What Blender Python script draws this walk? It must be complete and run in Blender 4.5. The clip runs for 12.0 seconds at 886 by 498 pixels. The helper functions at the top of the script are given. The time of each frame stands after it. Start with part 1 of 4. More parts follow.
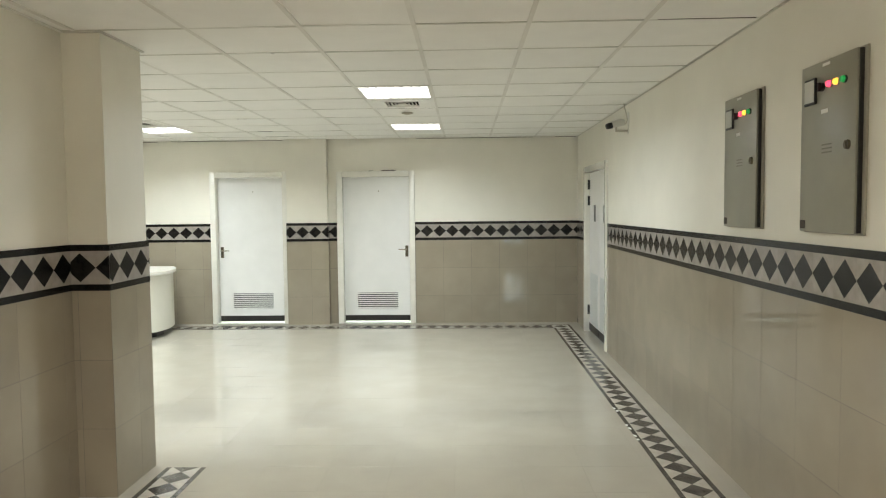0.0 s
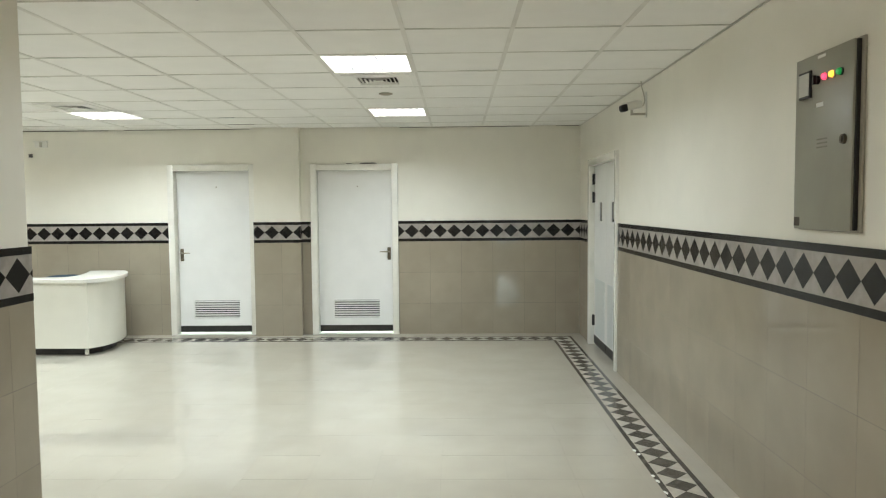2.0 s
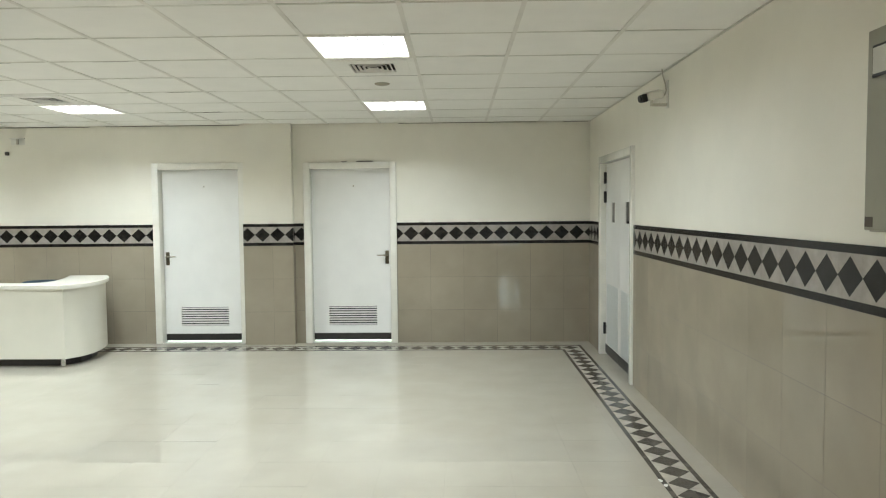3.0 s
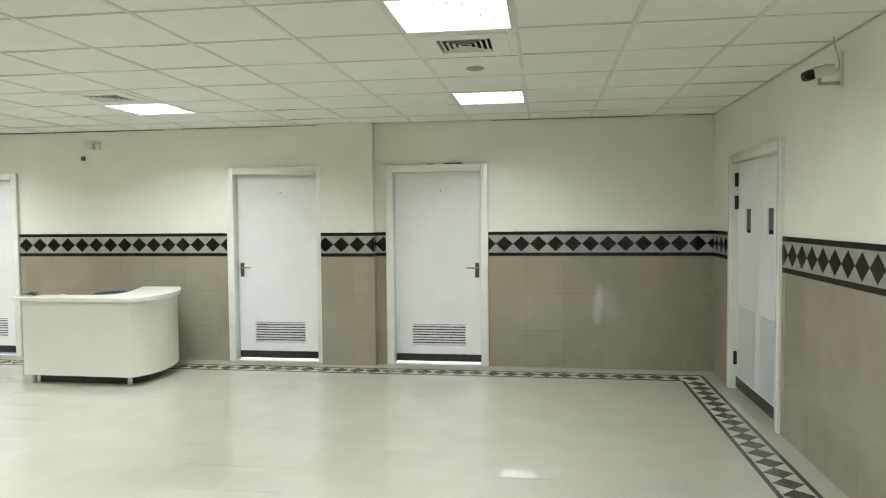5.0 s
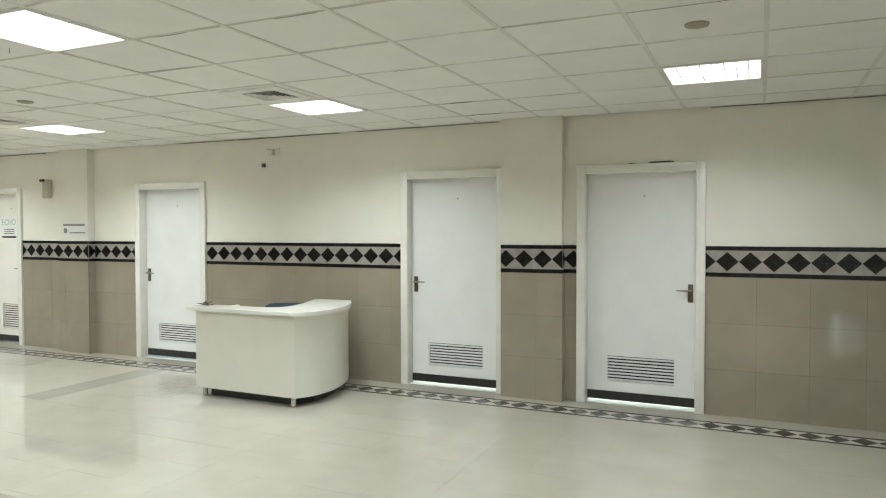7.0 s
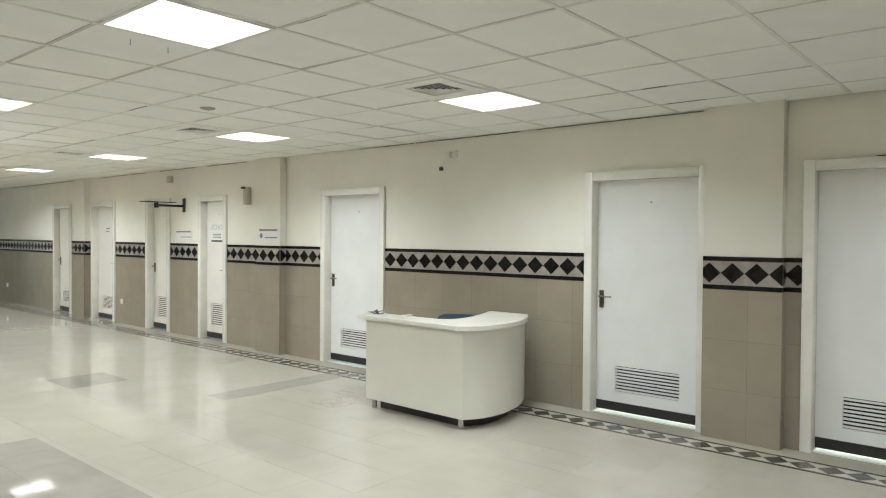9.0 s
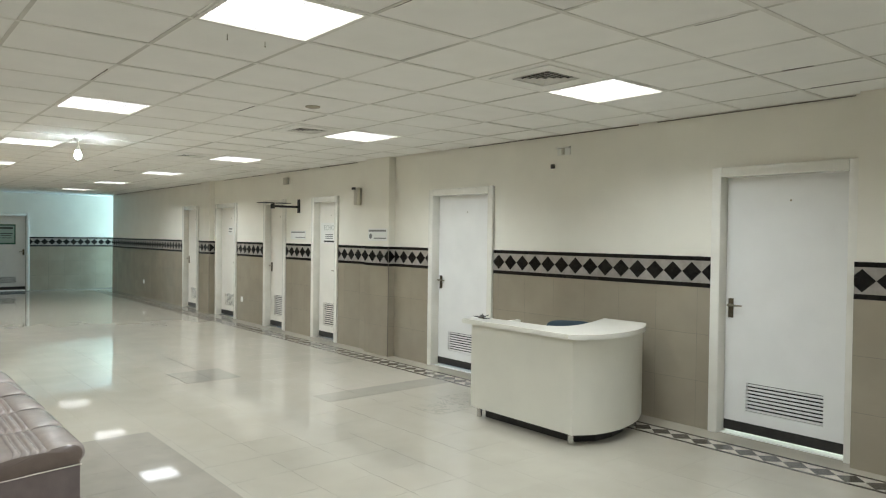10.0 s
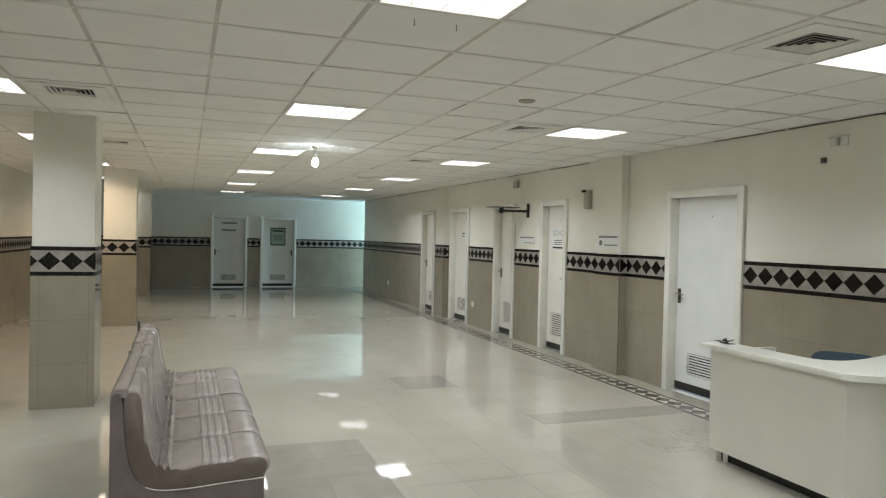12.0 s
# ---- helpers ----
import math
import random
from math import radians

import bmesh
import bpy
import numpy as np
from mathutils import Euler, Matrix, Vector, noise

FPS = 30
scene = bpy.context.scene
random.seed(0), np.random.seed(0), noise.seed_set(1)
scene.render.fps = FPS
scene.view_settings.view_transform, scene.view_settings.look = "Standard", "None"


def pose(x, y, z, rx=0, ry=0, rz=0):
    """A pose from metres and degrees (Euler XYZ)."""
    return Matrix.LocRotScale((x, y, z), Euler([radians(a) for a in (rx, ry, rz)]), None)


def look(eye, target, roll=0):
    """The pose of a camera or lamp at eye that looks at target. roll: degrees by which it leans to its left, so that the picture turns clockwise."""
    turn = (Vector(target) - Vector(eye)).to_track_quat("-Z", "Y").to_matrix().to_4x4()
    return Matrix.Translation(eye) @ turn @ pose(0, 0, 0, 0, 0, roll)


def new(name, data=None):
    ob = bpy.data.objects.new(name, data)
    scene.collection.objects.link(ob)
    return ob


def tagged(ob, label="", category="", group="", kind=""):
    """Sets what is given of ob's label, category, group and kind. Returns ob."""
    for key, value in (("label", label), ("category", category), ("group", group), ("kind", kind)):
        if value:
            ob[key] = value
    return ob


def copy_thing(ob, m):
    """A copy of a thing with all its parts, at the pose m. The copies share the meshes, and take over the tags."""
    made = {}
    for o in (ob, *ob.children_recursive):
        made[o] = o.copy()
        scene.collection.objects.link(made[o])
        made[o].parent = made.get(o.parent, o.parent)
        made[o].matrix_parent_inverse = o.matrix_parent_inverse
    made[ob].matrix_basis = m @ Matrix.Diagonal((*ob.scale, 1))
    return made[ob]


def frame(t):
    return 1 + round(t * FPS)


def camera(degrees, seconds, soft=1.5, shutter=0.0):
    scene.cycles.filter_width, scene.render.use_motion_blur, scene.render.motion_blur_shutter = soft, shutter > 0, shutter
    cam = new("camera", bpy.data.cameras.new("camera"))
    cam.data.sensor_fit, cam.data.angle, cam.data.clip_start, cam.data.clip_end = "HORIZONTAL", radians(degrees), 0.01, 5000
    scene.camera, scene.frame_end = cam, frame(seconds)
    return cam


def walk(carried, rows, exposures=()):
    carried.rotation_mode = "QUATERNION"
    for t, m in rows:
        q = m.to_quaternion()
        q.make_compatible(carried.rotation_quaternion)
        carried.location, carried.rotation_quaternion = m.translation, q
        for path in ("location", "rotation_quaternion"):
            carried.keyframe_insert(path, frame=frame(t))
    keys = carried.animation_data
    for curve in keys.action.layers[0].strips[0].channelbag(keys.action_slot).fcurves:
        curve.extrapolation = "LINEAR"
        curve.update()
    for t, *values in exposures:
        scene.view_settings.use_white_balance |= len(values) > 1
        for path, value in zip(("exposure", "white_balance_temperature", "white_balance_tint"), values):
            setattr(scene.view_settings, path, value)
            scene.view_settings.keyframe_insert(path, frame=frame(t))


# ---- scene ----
cam = camera(64.7, 12.0, soft=1.15)
PATH = [
    (0, (0.187, 0.594, 1.572), (0.123, 2.59, 1.458), -0.6),
    (0.5, (0.198, 0.868, 1.561), (0.141, 2.864, 1.446), -0.5),
    (1, (0.191, 1.124, 1.56), (0.144, 3.12, 1.443), -0.5),
    (1.5, (0.173, 1.369, 1.579), (0.138, 3.365, 1.456), -0.6),
    (2, (0.216, 1.62, 1.562), (0.176, 3.617, 1.443), -0.5),
    (2.5, (0.213, 1.878, 1.554), (0.176, 3.874, 1.437), -0.5),
    (4.5, (0.111, 2.77, 1.531), (-0.068, 4.76, 1.436), -0.6),
    (5, (0.07, 2.997, 1.553), (-0.217, 4.974, 1.462), -0.5),
    (5.5, (0.026, 3.232, 1.554), (-0.395, 5.185, 1.473), -0.4),
    (6, (0.036, 3.53, 1.548), (-0.559, 5.438, 1.478), -0.4),
    (6.5, (-0.044, 3.8, 1.556), (-0.756, 5.668, 1.489), -0.3),
    (7, (-0.092, 4.039, 1.547), (-0.918, 5.859, 1.489), -0.1),
    (9, (-0.266, 4.674, 1.540), (-1.567, 6.192, 1.503), 0.4),
    (9.5, (-0.364, 4.824, 1.533), (-1.775, 6.241, 1.496), 0.6),
    (10, (-0.430, 4.937, 1.534), (-1.962, 6.222, 1.499), 0.7),
    (10.5, (-0.480, 5.066, 1.539), (-2.137, 6.186, 1.512), 0.5),
    (11, (-0.555, 5.193, 1.551), (-2.323, 6.127, 1.529), 0.6),
    (11.5, (-0.660, 5.305, 1.550), (-2.498, 6.093, 1.527), 1.0),
    (12, (-0.801, 5.416, 1.555), (-2.679, 6.104, 1.521), 1.3),
]
EXPOSURE = [(0.0, 0.37, 6590, 9), (1.2, 0.35, 6440, 9), (2.5, 0.29, 6430, 8), (4.5, 0.19, 6430, 8), (6.0, 0.02, 6450, 8), (8.0, -0.12, 6520, 10), (9.5, -0.2, 6530, 11), (10.5, -0.62, 6510, 11), (12.0, -0.68, 6520, 12)]
walk(cam, [(t, look(eye, target, roll)) for t, eye, target, roll in PATH], EXPOSURE)

# ---- light ----
world = bpy.data.worlds.new("world")
scene.world = world
world.use_nodes = True
sky = world.node_tree.nodes.new("ShaderNodeTexSky")
sky.sky_type, sky.sun_disc = "NISHITA", False
sky.sun_elevation, sky.sun_rotation = radians(35), radians(200)
back = world.node_tree.nodes["Background"]
world.node_tree.links.new(sky.outputs["Color"], back.inputs["Color"])
back.inputs["Strength"].default_value = 0.1

TUBE = (0.915, 1.0, 1.05)     # colour of the fluorescent light
LAMP_W = 29.5                # watts of each ceiling light

# ---- plan, in metres ----
XE, YN, ZC = 1.725, 10.21, 2.538        # east wall, north wall, ceiling
XW, YS, XEND = -1.97, 2.70, -21.45      # passage's west wall, hall's south wall, end wall
XN_END = -20.5                          # where the north wall stops
YB = -2.2                               # closed end of the passage
PITCH, GX, GY = 0.605, -0.68, 7.345     # ceiling grid
B0, B1 = 1.148, 1.400                   # patterned wall band
STEP = 0.1735                           # one border tile
FT, FX0, FY0 = 0.386, -1.43, 7.10       # floor tiles


# ---- materials ----
def mat(name, base, rough=0.5, metal=0.0, var=0.08, scale=6.0, bump=0.0, bump_scale=80.0, emit=None, power=0.0,
        vary=0.0, spec=0.5, coat=0.0, stain=None, stain_scale=1.5, stain_amount=0.0, rough_var=0.0):
    m = bpy.data.materials.new(name)
    m.use_nodes = True
    nt = m.node_tree
    b = nt.nodes["Principled BSDF"]
    b.inputs["Roughness"].default_value = rough
    b.inputs["Metallic"].default_value = metal
    b.inputs["Specular IOR Level"].default_value = spec
    b.inputs["Coat Weight"].default_value = coat
    co = nt.nodes.new("ShaderNodeTexCoord")
    geo = nt.nodes.new("ShaderNodeNewGeometry")
    fine = nt.nodes.new("ShaderNodeTexNoise")
    fine.inputs["Scale"].default_value, fine.inputs["Detail"].default_value = scale, 6
    nt.links.new(geo.outputs["Position"], fine.inputs["Vector"])
    ramp = nt.nodes.new("ShaderNodeMapRange")
    ramp.inputs["From Min"].default_value, ramp.inputs["From Max"].default_value = 0.3, 0.7
    ramp.inputs["To Min"].default_value, ramp.inputs["To Max"].default_value = 1 - var, 1 + var
    nt.links.new(fine.outputs["Fac"], ramp.inputs["Value"])
    mul = nt.nodes.new("ShaderNodeVectorMath")
    mul.operation = "SCALE"
    mul.inputs[0].default_value = base
    nt.links.new(ramp.outputs["Result"], mul.inputs["Scale"])
    colour = mul.outputs["Vector"]
    if vary:
        info = nt.nodes.new("ShaderNodeObjectInfo")
        r2 = nt.nodes.new("ShaderNodeMapRange")
        r2.inputs["To Min"].default_value, r2.inputs["To Max"].default_value = 1 - vary, 1 + vary
        add = nt.nodes.new("ShaderNodeMath")
        add.operation = "ADD"
        frac = nt.nodes.new("ShaderNodeMath")
        frac.operation = "FRACT"
        nt.links.new(info.outputs["Random"], add.inputs[0])
        nt.links.new(geo.outputs["Random Per Island"], add.inputs[1])
        nt.links.new(add.outputs[0], frac.inputs[0])
        nt.links.new(frac.outputs[0], r2.inputs["Value"])
        m2 = nt.nodes.new("ShaderNodeVectorMath")
        m2.operation = "SCALE"
        nt.links.new(colour, m2.inputs[0])
        nt.links.new(r2.outputs["Result"], m2.inputs["Scale"])
        colour = m2.outputs["Vector"]
    if stain:
        big = nt.nodes.new("ShaderNodeTexNoise")
        big.inputs["Scale"].default_value, big.inputs["Detail"].default_value = stain_scale, 4
        nt.links.new(geo.outputs["Position"], big.inputs["Vector"])
        r3 = nt.nodes.new("ShaderNodeMapRange")
        r3.inputs["From Min"].default_value, r3.inputs["From Max"].default_value = 0.48, 0.72
        r3.inputs["To Max"].default_value = stain_amount
        nt.links.new(big.outputs["Fac"], r3.inputs["Value"])
        mix = nt.nodes.new("ShaderNodeMix")
        mix.data_type = "RGBA"
        nt.links.new(r3.outputs["Result"], mix.inputs["Factor"])
        nt.links.new(colour, mix.inputs["A"])
        mix.inputs["B"].default_value = (*stain, 1)
        colour = mix.outputs["Result"]
    nt.links.new(colour, b.inputs["Base Color"])
    if rough_var:
        r4 = nt.nodes.new("ShaderNodeMapRange")
        r4.inputs["From Min"].default_value, r4.inputs["From Max"].default_value = 0.3, 0.7
        r4.inputs["To Min"].default_value, r4.inputs["To Max"].default_value = max(rough - rough_var, 0.02), rough + rough_var
        nz = nt.nodes.new("ShaderNodeTexNoise")
        nz.inputs["Scale"].default_value, nz.inputs["Detail"].default_value = 2.3, 5
        nt.links.new(geo.outputs["Position"], nz.inputs["Vector"])
        nt.links.new(nz.outputs["Fac"], r4.inputs["Value"])
        nt.links.new(r4.outputs["Result"], b.inputs["Roughness"])
    if bump:
        n2 = nt.nodes.new("ShaderNodeTexNoise")
        n2.inputs["Scale"].default_value, n2.inputs["Detail"].default_value = bump_scale, 3
        nt.links.new(geo.outputs["Position"], n2.inputs["Vector"])
        bp = nt.nodes.new("ShaderNodeBump")
        bp.inputs["Strength"].default_value, bp.inputs["Distance"].default_value = bump, 0.004
        nt.links.new(n2.outputs["Fac"], bp.inputs["Height"])
        nt.links.new(bp.outputs["Normal"], b.inputs["Normal"])
    if emit:
        b.inputs["Emission Color"].default_value = (*emit, 1)
        b.inputs["Emission Strength"].default_value = power
    return m


M_WALL = mat("cream_wall_paint", (0.80, 0.775, 0.685), 0.55, var=0.025, scale=3, bump=0.12, bump_scale=140, stain=(0.66, 0.62, 0.52), stain_scale=0.8, stain_amount=0.25)
M_TILE = mat("beige_wall_tile", (0.318, 0.279, 0.212), 0.05, var=0.06, scale=4, vary=0.035, stain=(0.285, 0.242, 0.185), stain_scale=2.2, stain_amount=0.55, rough_var=0.02, bump=0.012, bump_scale=9)
M_GROUT = mat("tile_grout", (0.16, 0.137, 0.11), 0.7, var=0.15, scale=30)
M_BAND = mat("grey_marble_band", (0.33, 0.302, 0.272), 0.2, var=0.12, scale=18, vary=0.05)
M_DARK = mat("dark_brown_marble", (0.010, 0.009, 0.008), 0.22, spec=0.3, var=0.5, scale=16, vary=0.25)
M_FLOOR = mat("cream_floor_tile", (0.437, 0.408, 0.344), 0.036, var=0.045, scale=3, vary=0.010, stain=(0.41, 0.375, 0.31), stain_scale=1.1, stain_amount=0.35, rough_var=0.016, bump=0.006, bump_scale=4, spec=0.75)
M_FGROUT = mat("floor_grout", (0.27, 0.25, 0.205), 0.7, var=0.15, scale=20)
M_INLAY = mat("grey_floor_tile", (0.335, 0.31, 0.27), 0.045, var=0.06, scale=5, vary=0.02, rough_var=0.015, spec=0.75)
M_FBAND = mat("grey_floor_border_tile", (0.47, 0.44, 0.385), 0.16, var=0.12, scale=14, vary=0.05)
M_FDARK = mat("dark_floor_border_tile", (0.055, 0.05, 0.043), 0.16, var=0.4, scale=14, vary=0.25, stain=(0.22, 0.2, 0.17), stain_scale=9, stain_amount=0.35)
M_CEIL = mat("white_ceiling_tile", (0.86, 0.85, 0.80), 0.9, var=0.02, scale=5, vary=0.018, bump=0.35, bump_scale=260)
M_TEE = mat("white_ceiling_grid", (0.755, 0.74, 0.68), 0.6, var=0.06, scale=3.5, stain=(0.58, 0.56, 0.495), stain_scale=2.1, stain_amount=0.5)
M_SEAM = mat("dusty_grid_and_edge_shade", (0.61, 0.59, 0.525), 0.7, var=0.15, scale=2.5)
M_VOID = mat("ceiling_void", (0.075, 0.07, 0.06), 0.9, var=0.2)
M_DOOR = mat("white_door_paint", (0.79, 0.79, 0.765), 0.32, var=0.025, scale=4, stain=(0.70, 0.70, 0.68), stain_scale=3, stain_amount=0.25, bump=0.03, bump_scale=30)
M_CDOOR = mat("cream_door_paint", (0.78, 0.755, 0.685), 0.34, var=0.025, scale=4, stain=(0.68, 0.64, 0.56), stain_scale=3, stain_amount=0.25, bump=0.03, bump_scale=30)
M_FRAME = mat("cream_gloss_paint", (0.79, 0.775, 0.705), 0.2, var=0.03, scale=6, stain=(0.62, 0.58, 0.50), stain_scale=4, stain_amount=0.3)
M_KICK_SHADE = mat("black_kick_plate", (0.022, 0.02, 0.018), 0.4, var=0.3, scale=20)
M_SLOT = mat("dark_slot", (0.010, 0.010, 0.009), 0.8, var=0.2)
M_BRASS = mat("aged_brass", (0.125, 0.105, 0.072), 0.35, metal=0.9, var=0.2, scale=60)
M_LEVER = mat("worn_brass_lever", (0.30, 0.27, 0.20), 0.3, metal=0.9, var=0.15, scale=60)
M_CHROME = mat("chrome", (0.62, 0.62, 0.60), 0.18, metal=1.0, var=0.05)
M_BLACK = mat("black_metal", (0.014, 0.013, 0.012), 0.4, var=0.3, scale=40)
M_THRESH = mat("white_threshold", (0.82, 0.83, 0.80), 0.15, var=0.05)
M_CTR = mat("white_desk_laminate", (0.73, 0.715, 0.625), 0.30, var=0.02, scale=5, stain=(0.62, 0.60, 0.53), stain_scale=2, stain_amount=0.25)
M_CTOP = mat("white_desk_top", (0.80, 0.79, 0.715), 0.22, var=0.02, scale=6)
M_LEATHER = mat("taupe_leatherette", (0.30, 0.257, 0.236), 0.23, var=0.10, scale=12, bump=0.2, bump_scale=120, rough_var=0.06, coat=0.2, stain=(0.36, 0.312, 0.288), stain_scale=5, stain_amount=0.4)
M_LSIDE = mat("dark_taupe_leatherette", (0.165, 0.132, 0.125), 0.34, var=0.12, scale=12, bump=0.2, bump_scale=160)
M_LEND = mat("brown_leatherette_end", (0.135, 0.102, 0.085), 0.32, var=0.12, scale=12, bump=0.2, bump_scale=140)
M_PIPE = mat("pale_piping", (0.62, 0.56, 0.50), 0.4, var=0.1)
M_PANEL = mat("grey_green_enamel", (0.30, 0.295, 0.235), 0.35, var=0.04, scale=8, stain=(0.25, 0.24, 0.19), stain_scale=5, stain_amount=0.3, bump=0.04, bump_scale=200)
M_PFRAME = mat("grey_enamel_frame", (0.36, 0.345, 0.285), 0.4, var=0.06, scale=10)
M_PLASTIC = mat("white_plastic", (0.72, 0.71, 0.65), 0.4, var=0.03)
M_CREAMP = mat("cream_plastic", (0.50, 0.47, 0.385), 0.45, var=0.05)
M_TAN = mat("yellowed_plastic", (0.36, 0.33, 0.25), 0.5, var=0.06)
M_GREYP = mat("dark_grey_plastic", (0.085, 0.08, 0.068), 0.5, var=0.1)
M_FAINT = mat("faint_print", (0.19, 0.18, 0.145), 0.6, var=0.2)
M_GLASSY = mat("dark_glass", (0.02, 0.022, 0.022), 0.08, var=0.2)
M_FROST = mat("scuffed_metal_plate", (0.66, 0.695, 0.685), 0.3, metal=0.25, var=0.06, scale=60)
M_PAPER = mat("paper", (0.78, 0.78, 0.74), 0.7, var=0.03)
M_FADED = mat("faded_print", (0.20, 0.205, 0.19), 0.6, var=0.25, scale=90)
M_PALEINK = mat("pale_grey_print", (0.42, 0.44, 0.41), 0.6, var=0.15, scale=90)
M_INK = mat("black_ink", (0.03, 0.03, 0.028), 0.6, var=0.2)
M_GREEN = mat("green_notice", (0.05, 0.13, 0.09), 0.6, var=0.15)
M_BLUE = mat("blue_chair_fabric", (0.028, 0.055, 0.075), 0.75, var=0.2, scale=90, bump=0.2, bump_scale=300)
M_VFRAME = mat("white_vent_plate", (0.82, 0.81, 0.755), 0.5, var=0.03, scale=12)
M_VENT = mat("vent_enamel", (0.70, 0.69, 0.63), 0.45, var=0.05, scale=12)
M_TUBE = mat("glowing_light_panel", (0.9, 0.9, 0.9), 0.5, emit=(0.96, 1.0, 0.97), power=7.0)
M_LOUVRE = mat("aluminium_louvre", (0.80, 0.80, 0.82), 0.25, metal=0.4, var=0.03)
# same louvre metal coloured darker, so the blades read against the glow
M_LOUVRE2 = mat("darker_aluminium_louvre", (0.72, 0.72, 0.74), 0.4, metal=0.3, var=0.05)
M_BULB = mat("glowing_bulb", (0.9, 0.9, 0.9), 0.4, emit=(0.80, 0.95, 1.0), power=160.0)
M_RED = mat("red_pilot_lamp", (0.5, 0.02, 0.03), 0.3, emit=(1.0, 0.06, 0.13), power=1.7)
M_YEL = mat("amber_pilot_lamp", (0.5, 0.3, 0.02), 0.3, emit=(1.0, 0.48, 0.05), power=1.6)
M_GRN = mat("green_pilot_lamp", (0.01, 0.16, 0.04), 0.3, emit=(0.02, 0.5, 0.10), power=0.35)
M_DAY = mat("daylight_window_pane", (0.8, 0.9, 0.95), 0.3, emit=(0.55, 0.86, 1.0), power=3.0)
M_DAY2 = mat("bright_window_pane", (0.8, 0.9, 0.95), 0.3, emit=(0.72, 0.94, 1.0), power=6.0)
M_METER = mat("meter_face", (0.60, 0.60, 0.55), 0.2, var=0.05)
M_DUST_SHADE = mat("dust_and_joint_shade", (0.10, 0.085, 0.07), 0.9, var=0.3)


def veined():
    """The floor tile again, with a few soft grey veins."""
    m = M_FLOOR.copy()
    m.name = "veined_floor_tile"
    nt = m.node_tree
    bsdf = nt.nodes["Principled BSDF"]
    old = bsdf.inputs["Base Color"].links[0].from_socket
    geo = nt.nodes.new("ShaderNodeNewGeometry")
    wave = nt.nodes.new("ShaderNodeTexNoise")
    wave.inputs["Scale"].default_value, wave.inputs["Detail"].default_value, wave.inputs["Distortion"].default_value = 5.0, 5, 2.5
    nt.links.new(geo.outputs["Position"], wave.inputs["Vector"])
    r = nt.nodes.new("ShaderNodeValToRGB")
    r.color_ramp.elements[0].position, r.color_ramp.elements[0].color = 0.46, (0, 0, 0, 1)
    r.color_ramp.elements[1].position, r.color_ramp.elements[1].color = 0.50, (0.55, 0.55, 0.55, 1)
    e = r.color_ramp.elements.new(0.54)
    e.color = (0, 0, 0, 1)
    nt.links.new(wave.outputs["Fac"], r.inputs["Fac"])
    mix = nt.nodes.new("ShaderNodeMix")
    mix.data_type = "RGBA"
    nt.links.new(r.outputs["Color"], mix.inputs["Factor"])
    nt.links.new(old, mix.inputs["A"])
    mix.inputs["B"].default_value = (0.22, 0.21, 0.19, 1)
    nt.links.new(mix.outputs["Result"], bsdf.inputs["Base Color"])
    return m


M_VEIN = veined()


# ---- mesh helpers ----
def box(bm, x0, x1, y0, y1, z0, z1, mi=0, bevel=0.0):
    vs = [bm.verts.new((x, y, z)) for z in (z0, z1) for x, y in ((x0, y0), (x1, y0), (x1, y1), (x0, y1))]
    fs = [bm.faces.new([vs[i] for i in q]) for q in ((3, 2, 1, 0), (4, 5, 6, 7), (0, 1, 5, 4), (1, 2, 6, 5), (2, 3, 7, 6), (3, 0, 4, 7))]
    for f in fs:
        f.material_index = mi
    if bevel:
        es = {e for f in fs for e in f.edges}
        out = bmesh.ops.bevel(bm, geom=list(es), offset=bevel, segments=2, profile=0.5, affect="EDGES")
        for f in out["faces"]:
            f.material_index = mi
    return vs


def prism(bm, pts, z0, z1, mi=0):
    """A flat outline pushed up from z0 to z1."""
    lo, hi = [bm.verts.new((x, y, z0)) for x, y in pts], [bm.verts.new((x, y, z1)) for x, y in pts]
    fs = [bm.faces.new(lo[::-1]), bm.faces.new(hi)]
    n = len(pts)
    fs += [bm.faces.new((lo[i], lo[(i + 1) % n], hi[(i + 1) % n], hi[i])) for i in range(n)]
    for f in fs:
        f.material_index = mi
    return fs


def extrude_x(bm, pts, x0, x1, mi=0):
    """An outline in y and z pushed along x."""
    a, b = [bm.verts.new((x0, y, z)) for y, z in pts], [bm.verts.new((x1, y, z)) for y, z in pts]
    n = len(pts)
    fs = [bm.faces.new(a), bm.faces.new(b[::-1])]
    side = [bm.faces.new((a[i], b[i], b[(i + 1) % n], a[(i + 1) % n])) for i in range(n)]
    for f in fs + side:
        f.material_index = mi
    return fs, side


def cyl(bm, m, r0, r1, h, n=16, mi=0):
    """A cone or cylinder from z = 0 to h, placed by the pose m."""
    out = bmesh.ops.create_cone(bm, cap_ends=True, segments=n, radius1=r0, radius2=r1, depth=h, matrix=m @ Matrix.Translation((0, 0, h / 2)))
    for v in out["verts"]:
        for f in v.link_faces:
            f.material_index = mi


def mesh_of(bm, name, mats, smooth=False):
    bmesh.ops.recalc_face_normals(bm, faces=bm.faces[:])
    me = bpy.data.meshes.new(name)
    bm.to_mesh(me)
    bm.free()
    for m in (mats if isinstance(mats, (list, tuple)) else [mats]):
        me.materials.append(m)
    if smooth:
        me.polygons.foreach_set("use_smooth", [True] * len(me.polygons))
        me.set_sharp_from_angle(angle=radians(35))
    return me


